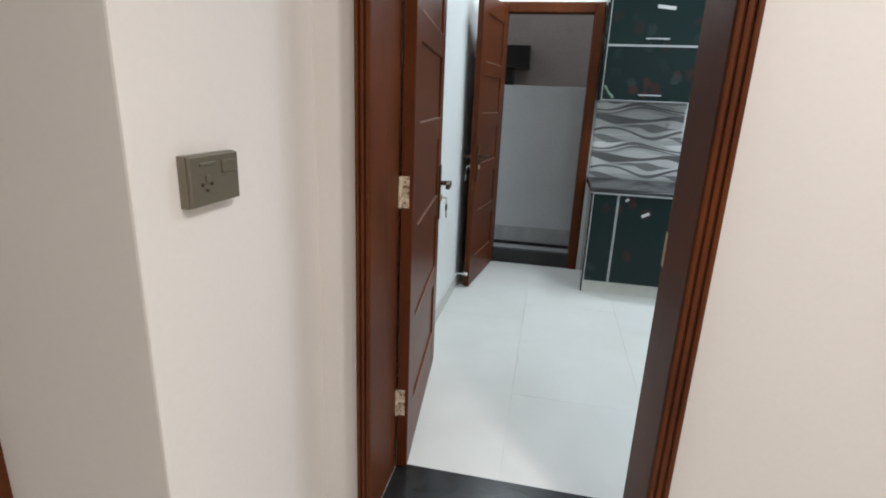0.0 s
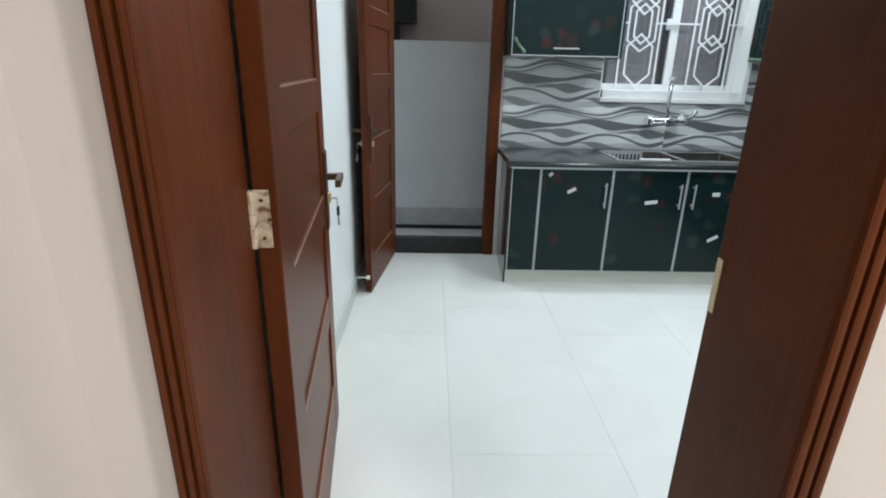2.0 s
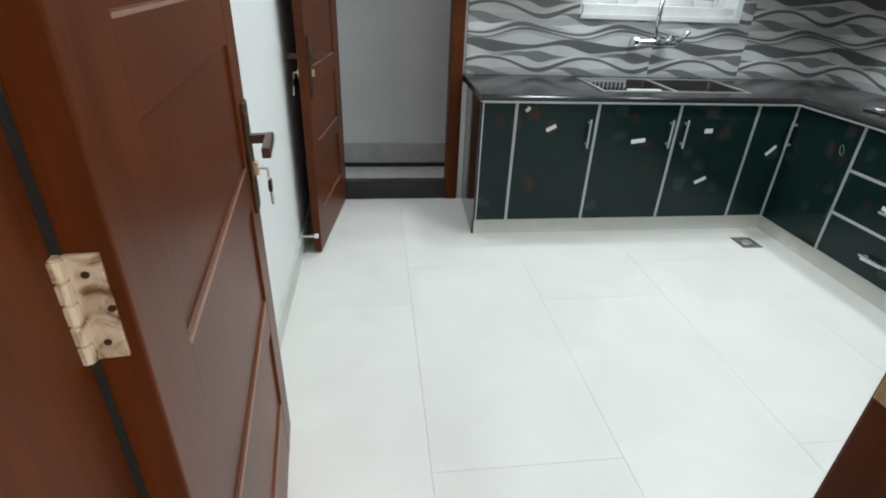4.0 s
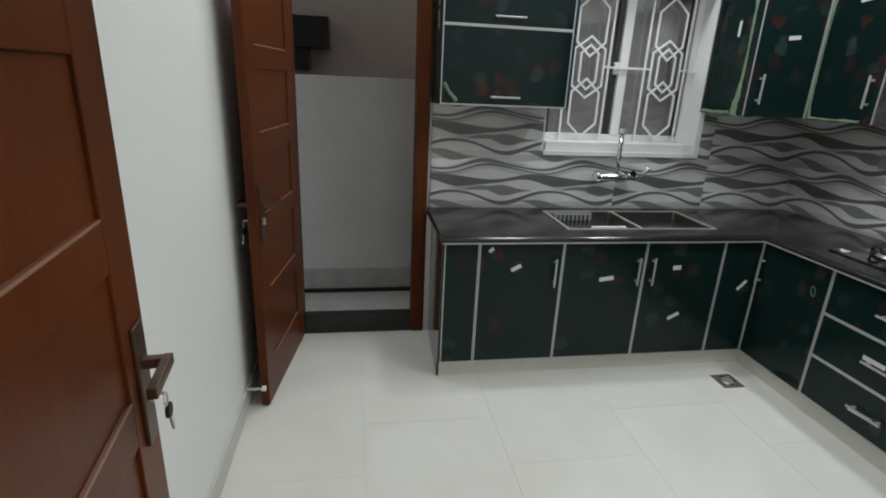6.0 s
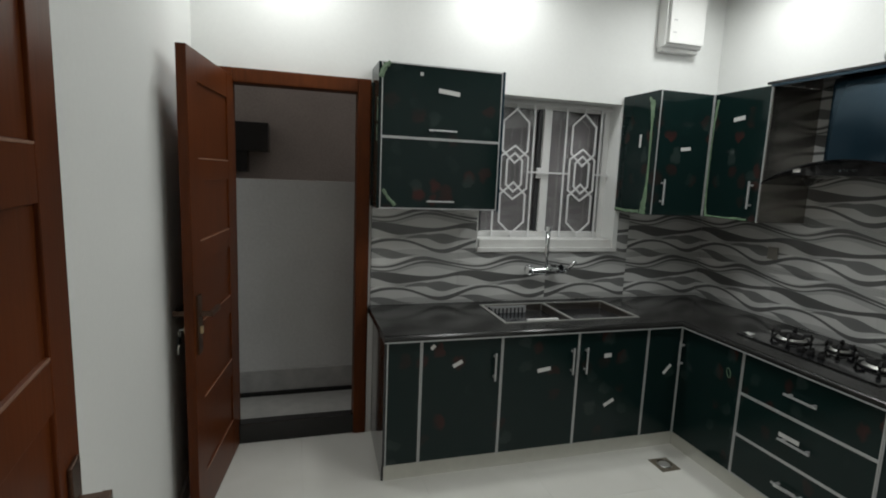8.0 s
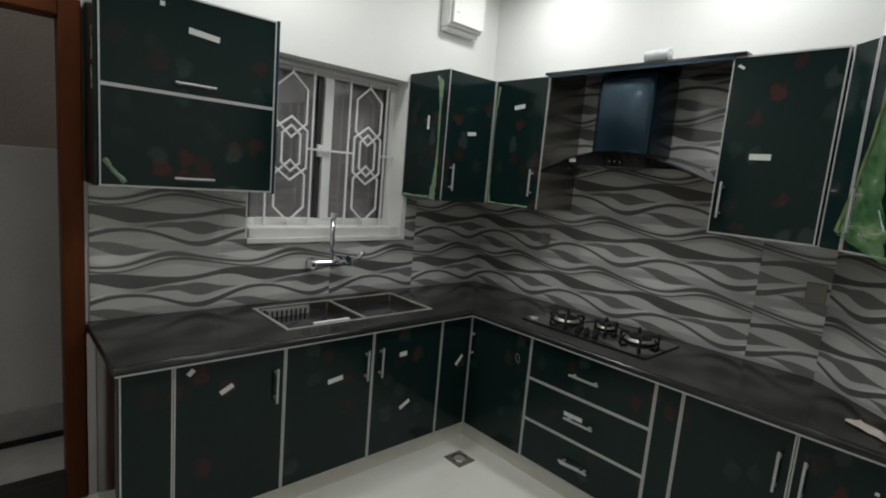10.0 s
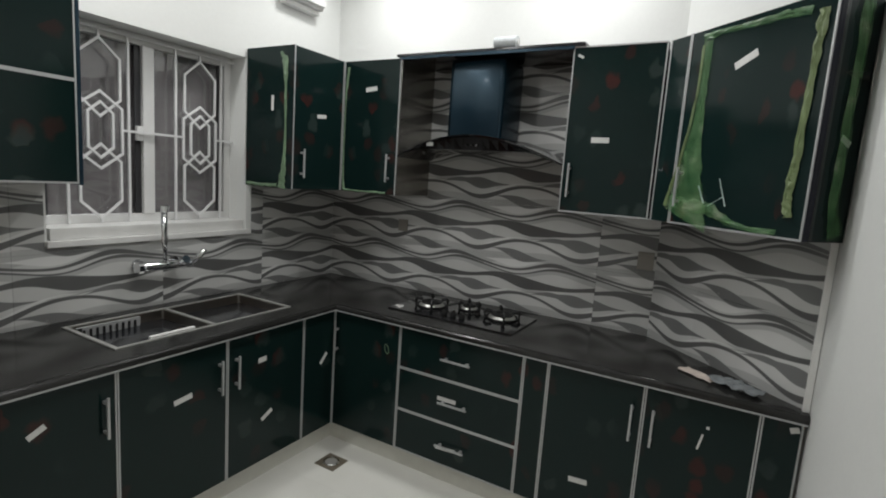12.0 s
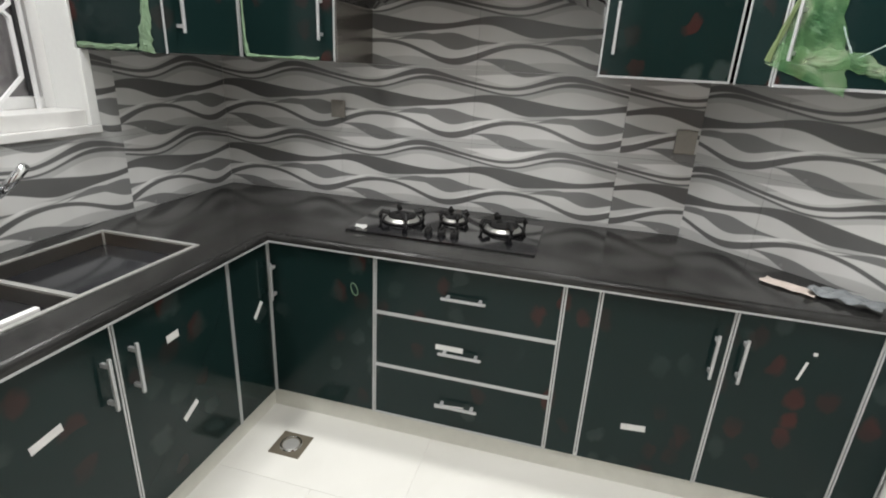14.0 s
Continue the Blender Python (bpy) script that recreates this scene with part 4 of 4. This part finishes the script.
part("film", film_sheet([(LR - 0.004, 2.24, 0.012), (LR - 0.006, 1.8, 0.016), (LR - 0.004, 1.50, 0.02)], turn2, 0.004, 6.0, 0.006), "paper", u4, "torn white edge film")
tw = Matrix(((0, 1, 0, 2.1295), (-1, 0, 0, YN), (0, 0, 1, 0), (0, 0, 0, 1)))
part("film", film_sheet([(0.285, 2.25, 0.012), (0.305, 2.20, 0.045), (0.325, 2.05, 0.014), (0.332, 1.80, 0.012), (0.318, 1.66, 0.022), (0.295, 1.56, 0.05), (0.285, 1.50, 0.06)], tw, 0.003, 7.0, 0.012), "film_edge", u2, FILM)
part("film", film_sheet([(0.02, 1.50, 0.02), (0.15, 1.495, 0.018), (0.28, 1.50, 0.02)], tw, 0.003, 8.0, 0.012), "film_edge", u2, FILM)
te = Matrix(((0, 1, 0, EF), (-1, 0, 0, NF), (0, 0, 1, 0), (0, 0, 0, 1)))
part("film", film_sheet([(0.028, 2.25, 0.022), (0.018, 2.1, 0.010), (0.016, 1.8, 0.008), (0.016, 1.58, 0.012), (0.022, 1.50, 0.02)], te, 0.003, 9.0, 0.008), "film_edge", u2, FILM)
part("film", film_sheet([(0.03, 1.495, 0.012), (0.2, 1.495, 0.010), (0.36, 1.495, 0.016)], te, 0.003, 10.0, 0.008), "film_edge", u2, FILM)
tn = pose(0, 4.283, 0)
part("film", film_sheet([(0.385, 1.60, 0.02), (0.42, 1.55, 0.018), (0.46, 1.505, 0.02)], tn, 0.003, 11.0, 0.006), "film_edge", u1, FILM)
part("film", film_sheet([(0.385, 2.22, 0.03), (0.40, 2.27, 0.03), (0.43, 2.305, 0.02)], tn, 0.003, 12.0, 0.006), "film_edge", u1, FILM)

# ---- cooker hood ----
shelf = thing("hood_shelf", (2.7, 3.2, UT), "black laminate shelf board above the cooker hood", "shelf")
part("board", box(2.525, XE - 0.0005, 2.67, 3.76, UT + 0.001, UT + 0.016, 0.003), "black", shelf)
part("trim", box(2.527, 2.532, 2.72, 3.73, UT - 0.014, UT + 0.001), "hood", shelf)
hood = thing("cooker_hood", (2.7, 3.28, 1.72), "blue-black chimney cooker hood with curved glass canopy", "hood")
part("chimney", box(2.62, XE - 0.012, 3.115, 3.452, 1.83, UT - 0.002, 0.03), "hood", hood, smooth=True)


def canopy():
    bm = bmesh.new()
    n = 24
    yc, half = 3.225, 0.49
    rings = []
    for i in range(n + 1):
        y = yc - half + 2 * half * i / n
        f = (y - yc) / half
        z = 1.855 - 0.125 * abs(f) ** 1.9
        xf = 2.47 + 0.05 * f * f
        rings.append([bm.verts.new(c) for c in ((xf, y, z), (XE - 0.014, y, z), (XE - 0.014, y, z - 0.009), (xf, y, z - 0.009))])
    for a, b in zip(rings, rings[1:]):
        for k in range(4):
            bm.faces.new((a[k], a[(k + 1) % 4], b[(k + 1) % 4], b[k]))
    bm.faces.new(rings[0]), bm.faces.new(rings[-1])
    return bm


part("glass_canopy", canopy(), "hoodglass", hood, "curved dark glass canopy", smooth=False)


def hood_body():
    bm = bmesh.new()
    n = 16
    rings = []
    for i in range(n + 1):
        y = 2.80 + 0.85 * i / n
        f = (y - 3.225) / 0.49
        z = 1.844 - 0.125 * abs(f) ** 1.9
        rings.append([bm.verts.new(c) for c in ((2.50, y, z), (XE - 0.014, y, z), (XE - 0.014, y, min(1.775, z - 0.006)), (2.51, y, min(1.775, z - 0.006)))])
    for a, b in zip(rings, rings[1:]):
        for k in range(4):
            bm.faces.new((a[k], a[(k + 1) % 4], b[(k + 1) % 4], b[k]))
    bm.faces.new(rings[0]), bm.faces.new(rings[-1])
    return bm


part("filter_body", hood_body(), "hoodglass", hood)
part("sticker", box(2.494, 2.499, 3.46, 3.50, 1.79, 1.81, 0.0, turn=None), "paper", hood, "small white sticker")
for k in range(3):
    part("button", rod([(2.502, 3.19 + 0.03 * k, 1.80), (2.494, 3.19 + 0.03 * k, 1.80)], 0.006, 10), "chrome", hood)
jar = thing("plastic_roll", (2.62, 3.07, UT + 0.024), "clear plastic roll on the hood shelf", "roll")
part("roll", rod([(2.56, 3.03, UT + 0.046), (2.56, 3.155, UT + 0.046)], 0.030, 16), "clear", jar)
part("core", rod([(2.56, 3.025, UT + 0.046), (2.56, 3.16, UT + 0.046)], 0.014, 12), "paper", jar)

# ---- stickers left on the fronts ----


def label_at(fb, u, z, w, h, tilt, parent_name="sticker", what="white paper label stuck on the cabinet front"):
    ob = thing("sticker", (0, 0, 0), what, "sticker", "paper labels")
    bm = fb(u - w / 2, u + w / 2, -0.0012, -0.0002, z - h / 2, z + h / 2)
    c = sum((v.co for v in bm.verts), Vector()) / len(bm.verts)
    f = max(bm.faces, key=lambda q: q.calc_area()).normal
    bmesh.ops.rotate(bm, cent=c, matrix=Matrix.Rotation(radians(tilt), 3, f), verts=bm.verts)
    BASE[ob] = c * K
    ob.location = c * K
    part("paper", bm, "paper", ob)
    return ob


nb, eb = (lambda *a: facing("N", *a)), (lambda *a: facing("E", *a))
un1, un2, ue = ufacing("N", 4.283), ufacing("N", NF), ufacing("E", EF)
for fb, u, z, w, h, a in (
    (nb, 0.775, 0.666, 0.06, 0.022, -28), (nb, 0.630, 0.770, 0.03, 0.02, -45), (nb, 1.310, 0.594, 0.085, 0.024, -8), (nb, 1.735, 0.654, 0.05, 0.026, -3),
    (nb, 1.769, 0.349, 0.075, 0.022, -28), (nb, 2.178, 0.536, 0.075, 0.020, -48),
    (eb, 3.135, 0.470, 0.11, 0.022, 0), (eb, 3.122, 0.200, 0.12, 0.018, 4), (eb, 2.424, 0.285, 0.085, 0.025, 4), (eb, 1.959, 0.631, 0.008, 0.07, -12), (eb, 1.656, 0.777, 0.03, 0.022, 20),
    (eb, 1.937, 0.697, 0.012, 0.012, 0),
    (un1, 0.773, 2.172, 0.13, 0.025, 6), (un1, 0.605, 2.262, 0.018, 0.018, 0), (un2, 2.358, 1.928, 0.075, 0.022, -6), (ue, 3.945, 2.115, 0.085, 0.026, 6), (ue, 2.558, 1.848, 0.085, 0.026, 0), (ue, 2.69, 2.24, 0.03, 0.012, -30),
    (fd, 0.41, 2.13, 0.10, 0.028, -22), (fr, 0.135, 1.83, 0.05, 0.022, 25),
):
    label_at(fb, u, z, w, h, a)
mark = thing("sticker", (FE, 3.53, 0.657), "small oval transfer mark on the dark green corner cabinet", "sticker", "paper labels")
oval = [(FE - 0.0012, 3.532 + 0.013 * math.cos(q) + 0.006 * math.sin(q), 0.657 + 0.026 * math.sin(q)) for q in [k * math.pi / 8 for k in range(17)]]
part("outline", rod(oval, 0.002, 5), "film_edge", mark)
fw = lambda u0, u1, d0, d1, z0, z1, bevel=0.0: box(2.130 + d0, 2.130 + d1, u0, u1, z0, z1, bevel)
label_at(fw, 4.326, 1.975, 0.02, 0.085, 0)

# ---- switch plates and the wall box ----


def switch_plate(face, label):
    """face(u0,u1,d0,d1,z0,z1) draws out of the wall."""
    bm = face(-0.06, 0.06, -0.010, 0.0, -0.04, 0.04, 0.003)
    c = sum((v.co for v in bm.verts), Vector()) / len(bm.verts)
    ob = thing("wall_socket", c, label, "socket")
    part("plate", bm, "socket", ob)
    return ob


sp = switch_plate(lambda a, b, c, d, e, f, g=0: box(2.904 + c, 2.904 + d, 3.90 + a * 0.6, 3.90 + b * 0.6, 1.28 + e, 1.28 + f, g), "taupe socket plate on the wave tiles by the corner")
sp = switch_plate(lambda a, b, c, d, e, f, g=0: box(2.904 + c, 2.904 + d, 2.335 + a * 0.68, 2.335 + b * 0.68, 1.255 + e * 1.2, 1.255 + f * 1.2, g), "taupe socket plate on the wave tiles above the worktop")

sw = thing("light_switch", (HALL_W, 0.79, 1.27), "bronze-grey switch plate with socket on the cream wall", "switch")
part("back_box", box(HALL_W, HALL_W + 0.018, 0.714, 0.869, 1.219, 1.319, 0.0012), "switch", sw)
face = part("plate", box(HALL_W + 0.018, HALL_W + 0.026, 0.716, 0.867, 1.221, 1.317, 0.0015), "switch", sw)
for y, z, w, h in ((0.765, 1.302, 0.045, 0.006), (0.832, 1.292, 0.045, 0.026), (0.762, 1.273, 0.010, 0.012)):
    part("rocker", box(HALL_W + 0.026, HALL_W + 0.030, y - w / 2, y + w / 2, z - h / 2, z + h / 2, 0.002), "switch", face)
for y, z in ((0.748, 1.262), (0.762, 1.250), (0.776, 1.262)):
    part("socket_hole", rod([(HALL_W + 0.0255, y, z), (HALL_W + 0.0275, y, z)], 0.0035, 10), "bronze", face)

wb = thing("breaker_box", (2.5, 4.5, 2.62), "white plastic distribution box high on the wall", "electrical box")
part("body", box(2.35, 2.66, 4.46, YN, 2.64, 3.0, 0.008), "plastic", wb)
part("cover", box(2.362, 2.645, 4.43, 4.46, 2.655, 2.985, 0.006), "plastic", wb)
part("lower_lip", box(2.358, 2.652, 4.49, YN, 2.612, 2.64, 0.006), "plastic", wb)
for z in (2.93, 2.80, 2.72):
    part("print_mark", box(2.385, 2.415, 4.4285, 4.43, z, z + 0.008), "gap", wb)

# ---- window ----
win = thing("window_1", (WI0, YN, WIB), "white-framed sliding window behind an ornamental white iron grille", "window", kind="structure")
sill = part("window_sill", box(1.081, 2.161, 4.524, 4.70, 1.195, 1.225, 0.004), "marble", win, "white marble window sill")
part("sill_upstand", box(1.10, 2.12, 4.545, 4.70, 1.225, 1.28, 0.004), "marble", sill)
fy0, fy1 = 4.685, 4.745
part("window_frame", box(WI0 + 0.001, WI0 + 0.045, fy0, fy1, 1.28, WIT, 0.003), "upvc", win)
part("window_frame", box(WI1 - 0.045, WI1 - 0.001, fy0, fy1, 1.28, WIT, 0.003), "upvc", win)
part("window_frame", box(WI0 + 0.045, WI1 - 0.045, fy0, fy1, WIT - 0.055, WIT - 0.001, 0.003), "upvc", win)
part("window_frame", box(WI0 + 0.045, WI1 - 0.045, fy0, fy1, 1.28, 1.32, 0.003), "upvc", win)
part("mullion", box(1.592, 1.652, fy0 - 0.008, fy1 - 0.01, 1.32, WIT - 0.055, 0.004), "upvc", win)
part("architrave", box(WI1 - 0.004, 2.16, YN - 0.022, YN + 0.0, 1.225, 1.495, 0.003), "wall", win)
for a, b in ((1.560, 1.590), (2.042, 2.072), (1.137, 1.160)):
    part("sash_channel", box(a, b, 4.698, 4.7025, 1.322, WIT - 0.056), "sash", win, "dark sliding sash channel")
part("latch", box(1.560, 1.592, 4.676, 4.698, 1.70, 1.775, 0.004), "upvc", win, "white window latch")
for a, b, y in ((WI0 + 0.045, 1.592, 4.715), (1.652, WI1 - 0.045, 4.706)):
    pane = part("pane", box(a, b, y, y + 0.004, 1.32, WIT - 0.055), "glass", win)
    pane.visible_shadow = False
    part("fly_screen", box(a, b, y + 0.022, y + 0.024, 1.32, WIT - 0.055), "net", win, "dark grey fly screen")

GY = 4.664
grille = thing("window_grille", (1.6, GY, 1.285), "white painted iron window grille with interlaced hexagon motifs", "grille")


def flat_bar(points, w=0.011, closed=True, step=0.0):
    """Square iron bar bent along points (x, z), step forward of its neighbours."""
    h = w / 2
    gy = GY - step
    if not closed:
        (xa, za), (xb, zb) = points
        return box(min(xa, xb) - h, max(xa, xb) + h, gy - h, gy + h, min(za, zb) - (h if xa == xb else h), max(za, zb) + h)
    bm = bmesh.new()
    n = len(points)
    c = sum((Vector(p) for p in points), Vector((0, 0))) / n
    loops = []
    for i in range(n):
        a, b, d = Vector(points[i - 1]), Vector(points[i]), Vector(points[(i + 1) % n])
        e1, e2 = (b - a).normalized(), (d - b).normalized()
        n1 = Vector((e1.y, -e1.x))
        n2 = Vector((e2.y, -e2.x))
        m = (n1 + n2) / (1 + n1.dot(n2))
        if m.dot(b - c) < 0:
            m = -m
        loops.append([bm.verts.new((q.x, y, q.y)) for q, y in ((b + m * h, gy - h), (b + m * h, gy + h), (b - m * h, gy + h), (b - m * h, gy - h))])
    for i in range(n):
        r0, r1 = loops[i], loops[(i + 1) % n]
        for k in range(4):
            bm.faces.new((r0[k], r0[(k + 1) % 4], r1[(k + 1) % 4], r1[k]))
    return bm


def hexagon(cx, z0, z1, w, tip):
    return [(cx, z0), (cx + w, z0 + tip), (cx + w, z1 - tip), (cx, z1), (cx - w, z1 - tip), (cx - w, z0 + tip)]


for cx in (1.375, 1.905):
    part("motif", flat_bar(hexagon(cx, 1.80, 2.165, 0.094, 0.085), step=0.0015), "bar", grille)
    part("motif", flat_bar(hexagon(cx, 1.55, 1.918, 0.101, 0.075), step=0.003), "bar", grille)
    part("motif", flat_bar(hexagon(cx, 1.602, 1.868, 0.057, 0.05), step=0.0045), "bar", grille)
    part("motif", flat_bar(hexagon(cx, 1.305, 1.668, 0.094, 0.085), step=0.0015), "bar", grille)
    for u in (cx - 0.145, cx + 0.135):
        part("upright", flat_bar([(u, 1.28), (u, WIT - 0.03)], closed=False, step=0.001), "bar", grille)
    part("stub", flat_bar([(cx, 2.165), (cx, WIT - 0.036)], closed=False), "bar", grille)
    part("stub", flat_bar([(cx, 1.287), (cx, 1.305)], closed=False), "bar", grille)
for a, b in ((WI0 + 0.005, 1.27), (1.48, 1.80), (2.01, WI1 - 0.005)):
    part("crossbar", flat_bar([(a, 1.742), (b, 1.742)], closed=False, step=0.002), "bar", grille)
part("top_rail", flat_bar([(WI0 + 0.005, WIT - 0.03), (WI1 - 0.005, WIT - 0.03)], closed=False, step=0.002), "bar", grille)

# ---- ceiling lights ----
# fittings for all lamps, the two added kitchen fills included
for x, y, w, size in KITCHEN_SPOTS + LOUNGE_SPOTS:
    dl = thing("downlight", (x, y, CEIL - 0.02), "unseen small round white recessed ceiling light", "ceiling light", "recessed ceiling lights")
    part("rim", lathe([(0.075, CEIL), (0.078, CEIL - 0.008), (0.062, CEIL - 0.012), (0.06, CEIL - 0.001)], x, y), "plastic", dl)
    part("lens", lathe([(0.059, CEIL - 0.002), (0.059, CEIL - 0.006), (0.03, CEIL - 0.007)], x, y), "glow", dl)

# ---- tiles: floor, splashback ----
floor_ob = bpy.data.objects["floor"]
PITCH, LONG = 0.648, 1.296
MESHES = {}


def tile_mesh(key, bm, material):
    if key not in MESHES:
        bmesh.ops.scale(bm, vec=(K, K, K), verts=bm.verts)
        bmesh.ops.recalc_face_normals(bm, faces=bm.faces)
        me = bpy.data.meshes.new("tile")
        bm.to_mesh(me)
        me.materials.append(M[material])
        MESHES[key] = me
    bm.free()
    return MESHES[key]


for i in range(-4, 6):
    x0 = -0.052 + i * PITCH
    start = 1.90 if i % 2 else 3.54
    for j in range(-5, 4):
        y0 = start + j * LONG
        a, b, c, d = max(x0, -3.2), min(x0 + PITCH, 3.4), max(y0, -3.2), min(y0 + LONG, 4.6)
        if b - a < 0.02 or d - c < 0.02:
            continue
        w, l = round(b - a, 4), round(d - c, 4)
        g = 0.0004
        me = tile_mesh((w, l), box(g, w - g, g, l - g, -0.012, 0.0, 0.0004), "porcelain")
        o = new("tile", me)
        o.location = (a * K, c * K, 0)
        o.parent = floor_ob


def splash(name, origin, angle, u_list, rows, label, skip=None):
    """Wave-printed wall tiles on a backing, u along the wall from origin."""
    root = thing(name, (origin[0], origin[1], rows[0]), label, "wall tiles", kind="structure")
    m = pose(origin[0] * K, origin[1] * K, 0, 0, 0, angle)
    inv = Matrix.Translation(-root.location)
    for u0, u1, full0 in u_list:
        for z0, z1, base in rows_of(rows):
            if skip and skip(u0, u1, z0, z1):
                continue
            pieces = [(u0, u1, z0, z1)]
            if name == "splashback_north":
                pieces = cut_window(u0, u1, z0, z1)
            for a, b, c, d in pieces:
                key = (round(a - full0, 4), round(b - full0, 4), round(c - base, 4), round(d - base, 4))
                g = 0.0004
                me = tile_mesh(key + ("w",), box(key[0] + g, key[1] - g, -0.009, 0.0, key[2] + g, key[3] - g, 0.0006), "wave")
                o = new("tile", me)
                o.parent = root
                o.matrix_basis = inv @ m @ pose(full0 * K, 0, base * K)
    return root


def rows_of(rows):
    out = []
    z = TOP
    while z < rows[1] - 0.01:
        out.append((z, min(z + TILE_H, rows[1]), z))
        z += TILE_H
    return out


def cut_window(u0, u1, z0, z1):
    """Tile pieces left round the window opening; u starts at the back door frame."""
    w0, w1, wb = 1.078 - 0.372, 2.163 - 0.372, 1.193
    if z1 <= wb or u1 <= w0 or u0 >= w1:
        return [(u0, u1, z0, z1)]
    out = []
    if z0 < wb:
        out.append((u0, u1, z0, wb))
    zz = max(z0, wb)
    if u0 < w0 - 0.005:
        out.append((u0, w0, zz, z1))
    if u1 > w1 + 0.005:
        out.append((w1, u1, zz, z1))
    return out


def u_cuts(first, length, odd=-1):
    """Tile spans along a wall; the odd one is laid out of step with its neighbours."""
    cuts, u = [], first - TILE_W
    while u < length - 0.005:
        a, b = max(u, 0.0), min(u + TILE_W, length)
        if b - a > 0.008:
            cuts.append((a, b, u + (0.14 * TILE_W if len(cuts) == odd else 0.0)))
        u += TILE_W
    return cuts


splash("splashback_north", (0.372, YN - 0.001), 0, u_cuts(0.584, XE - 0.372 - 0.01, 2), (TOP, 1.50), "grey wave-patterned glazed wall tiles behind the sink")
splash("splashback_east", (XE - 0.001, YN - 0.01), -90, u_cuts(TILE_W, YN - 0.01 - DY, 3), (TOP, UT), "grey wave-patterned glazed wall tiles behind the hob", skip=lambda a, b, c, d: c > 1.6 and (YN - b > 3.8 or YN - a < 2.65))
dv = Vector((CX - DX, CY - DY))
splash("splashback_corner", (DX - 0.001, DY), math.degrees(math.atan2(dv.y, dv.x)), u_cuts(0.31, dv.length - 0.004), (TOP, 1.50), "grey wave-patterned glazed tiles on the angled wall")
structure("tile_edge_trim", box(CX - 0.02, CX - 0.004, 1.620, 1.643, TOP, 1.49, 0.003), "plastic", "white plastic edge trim ending the tiles", "trim")
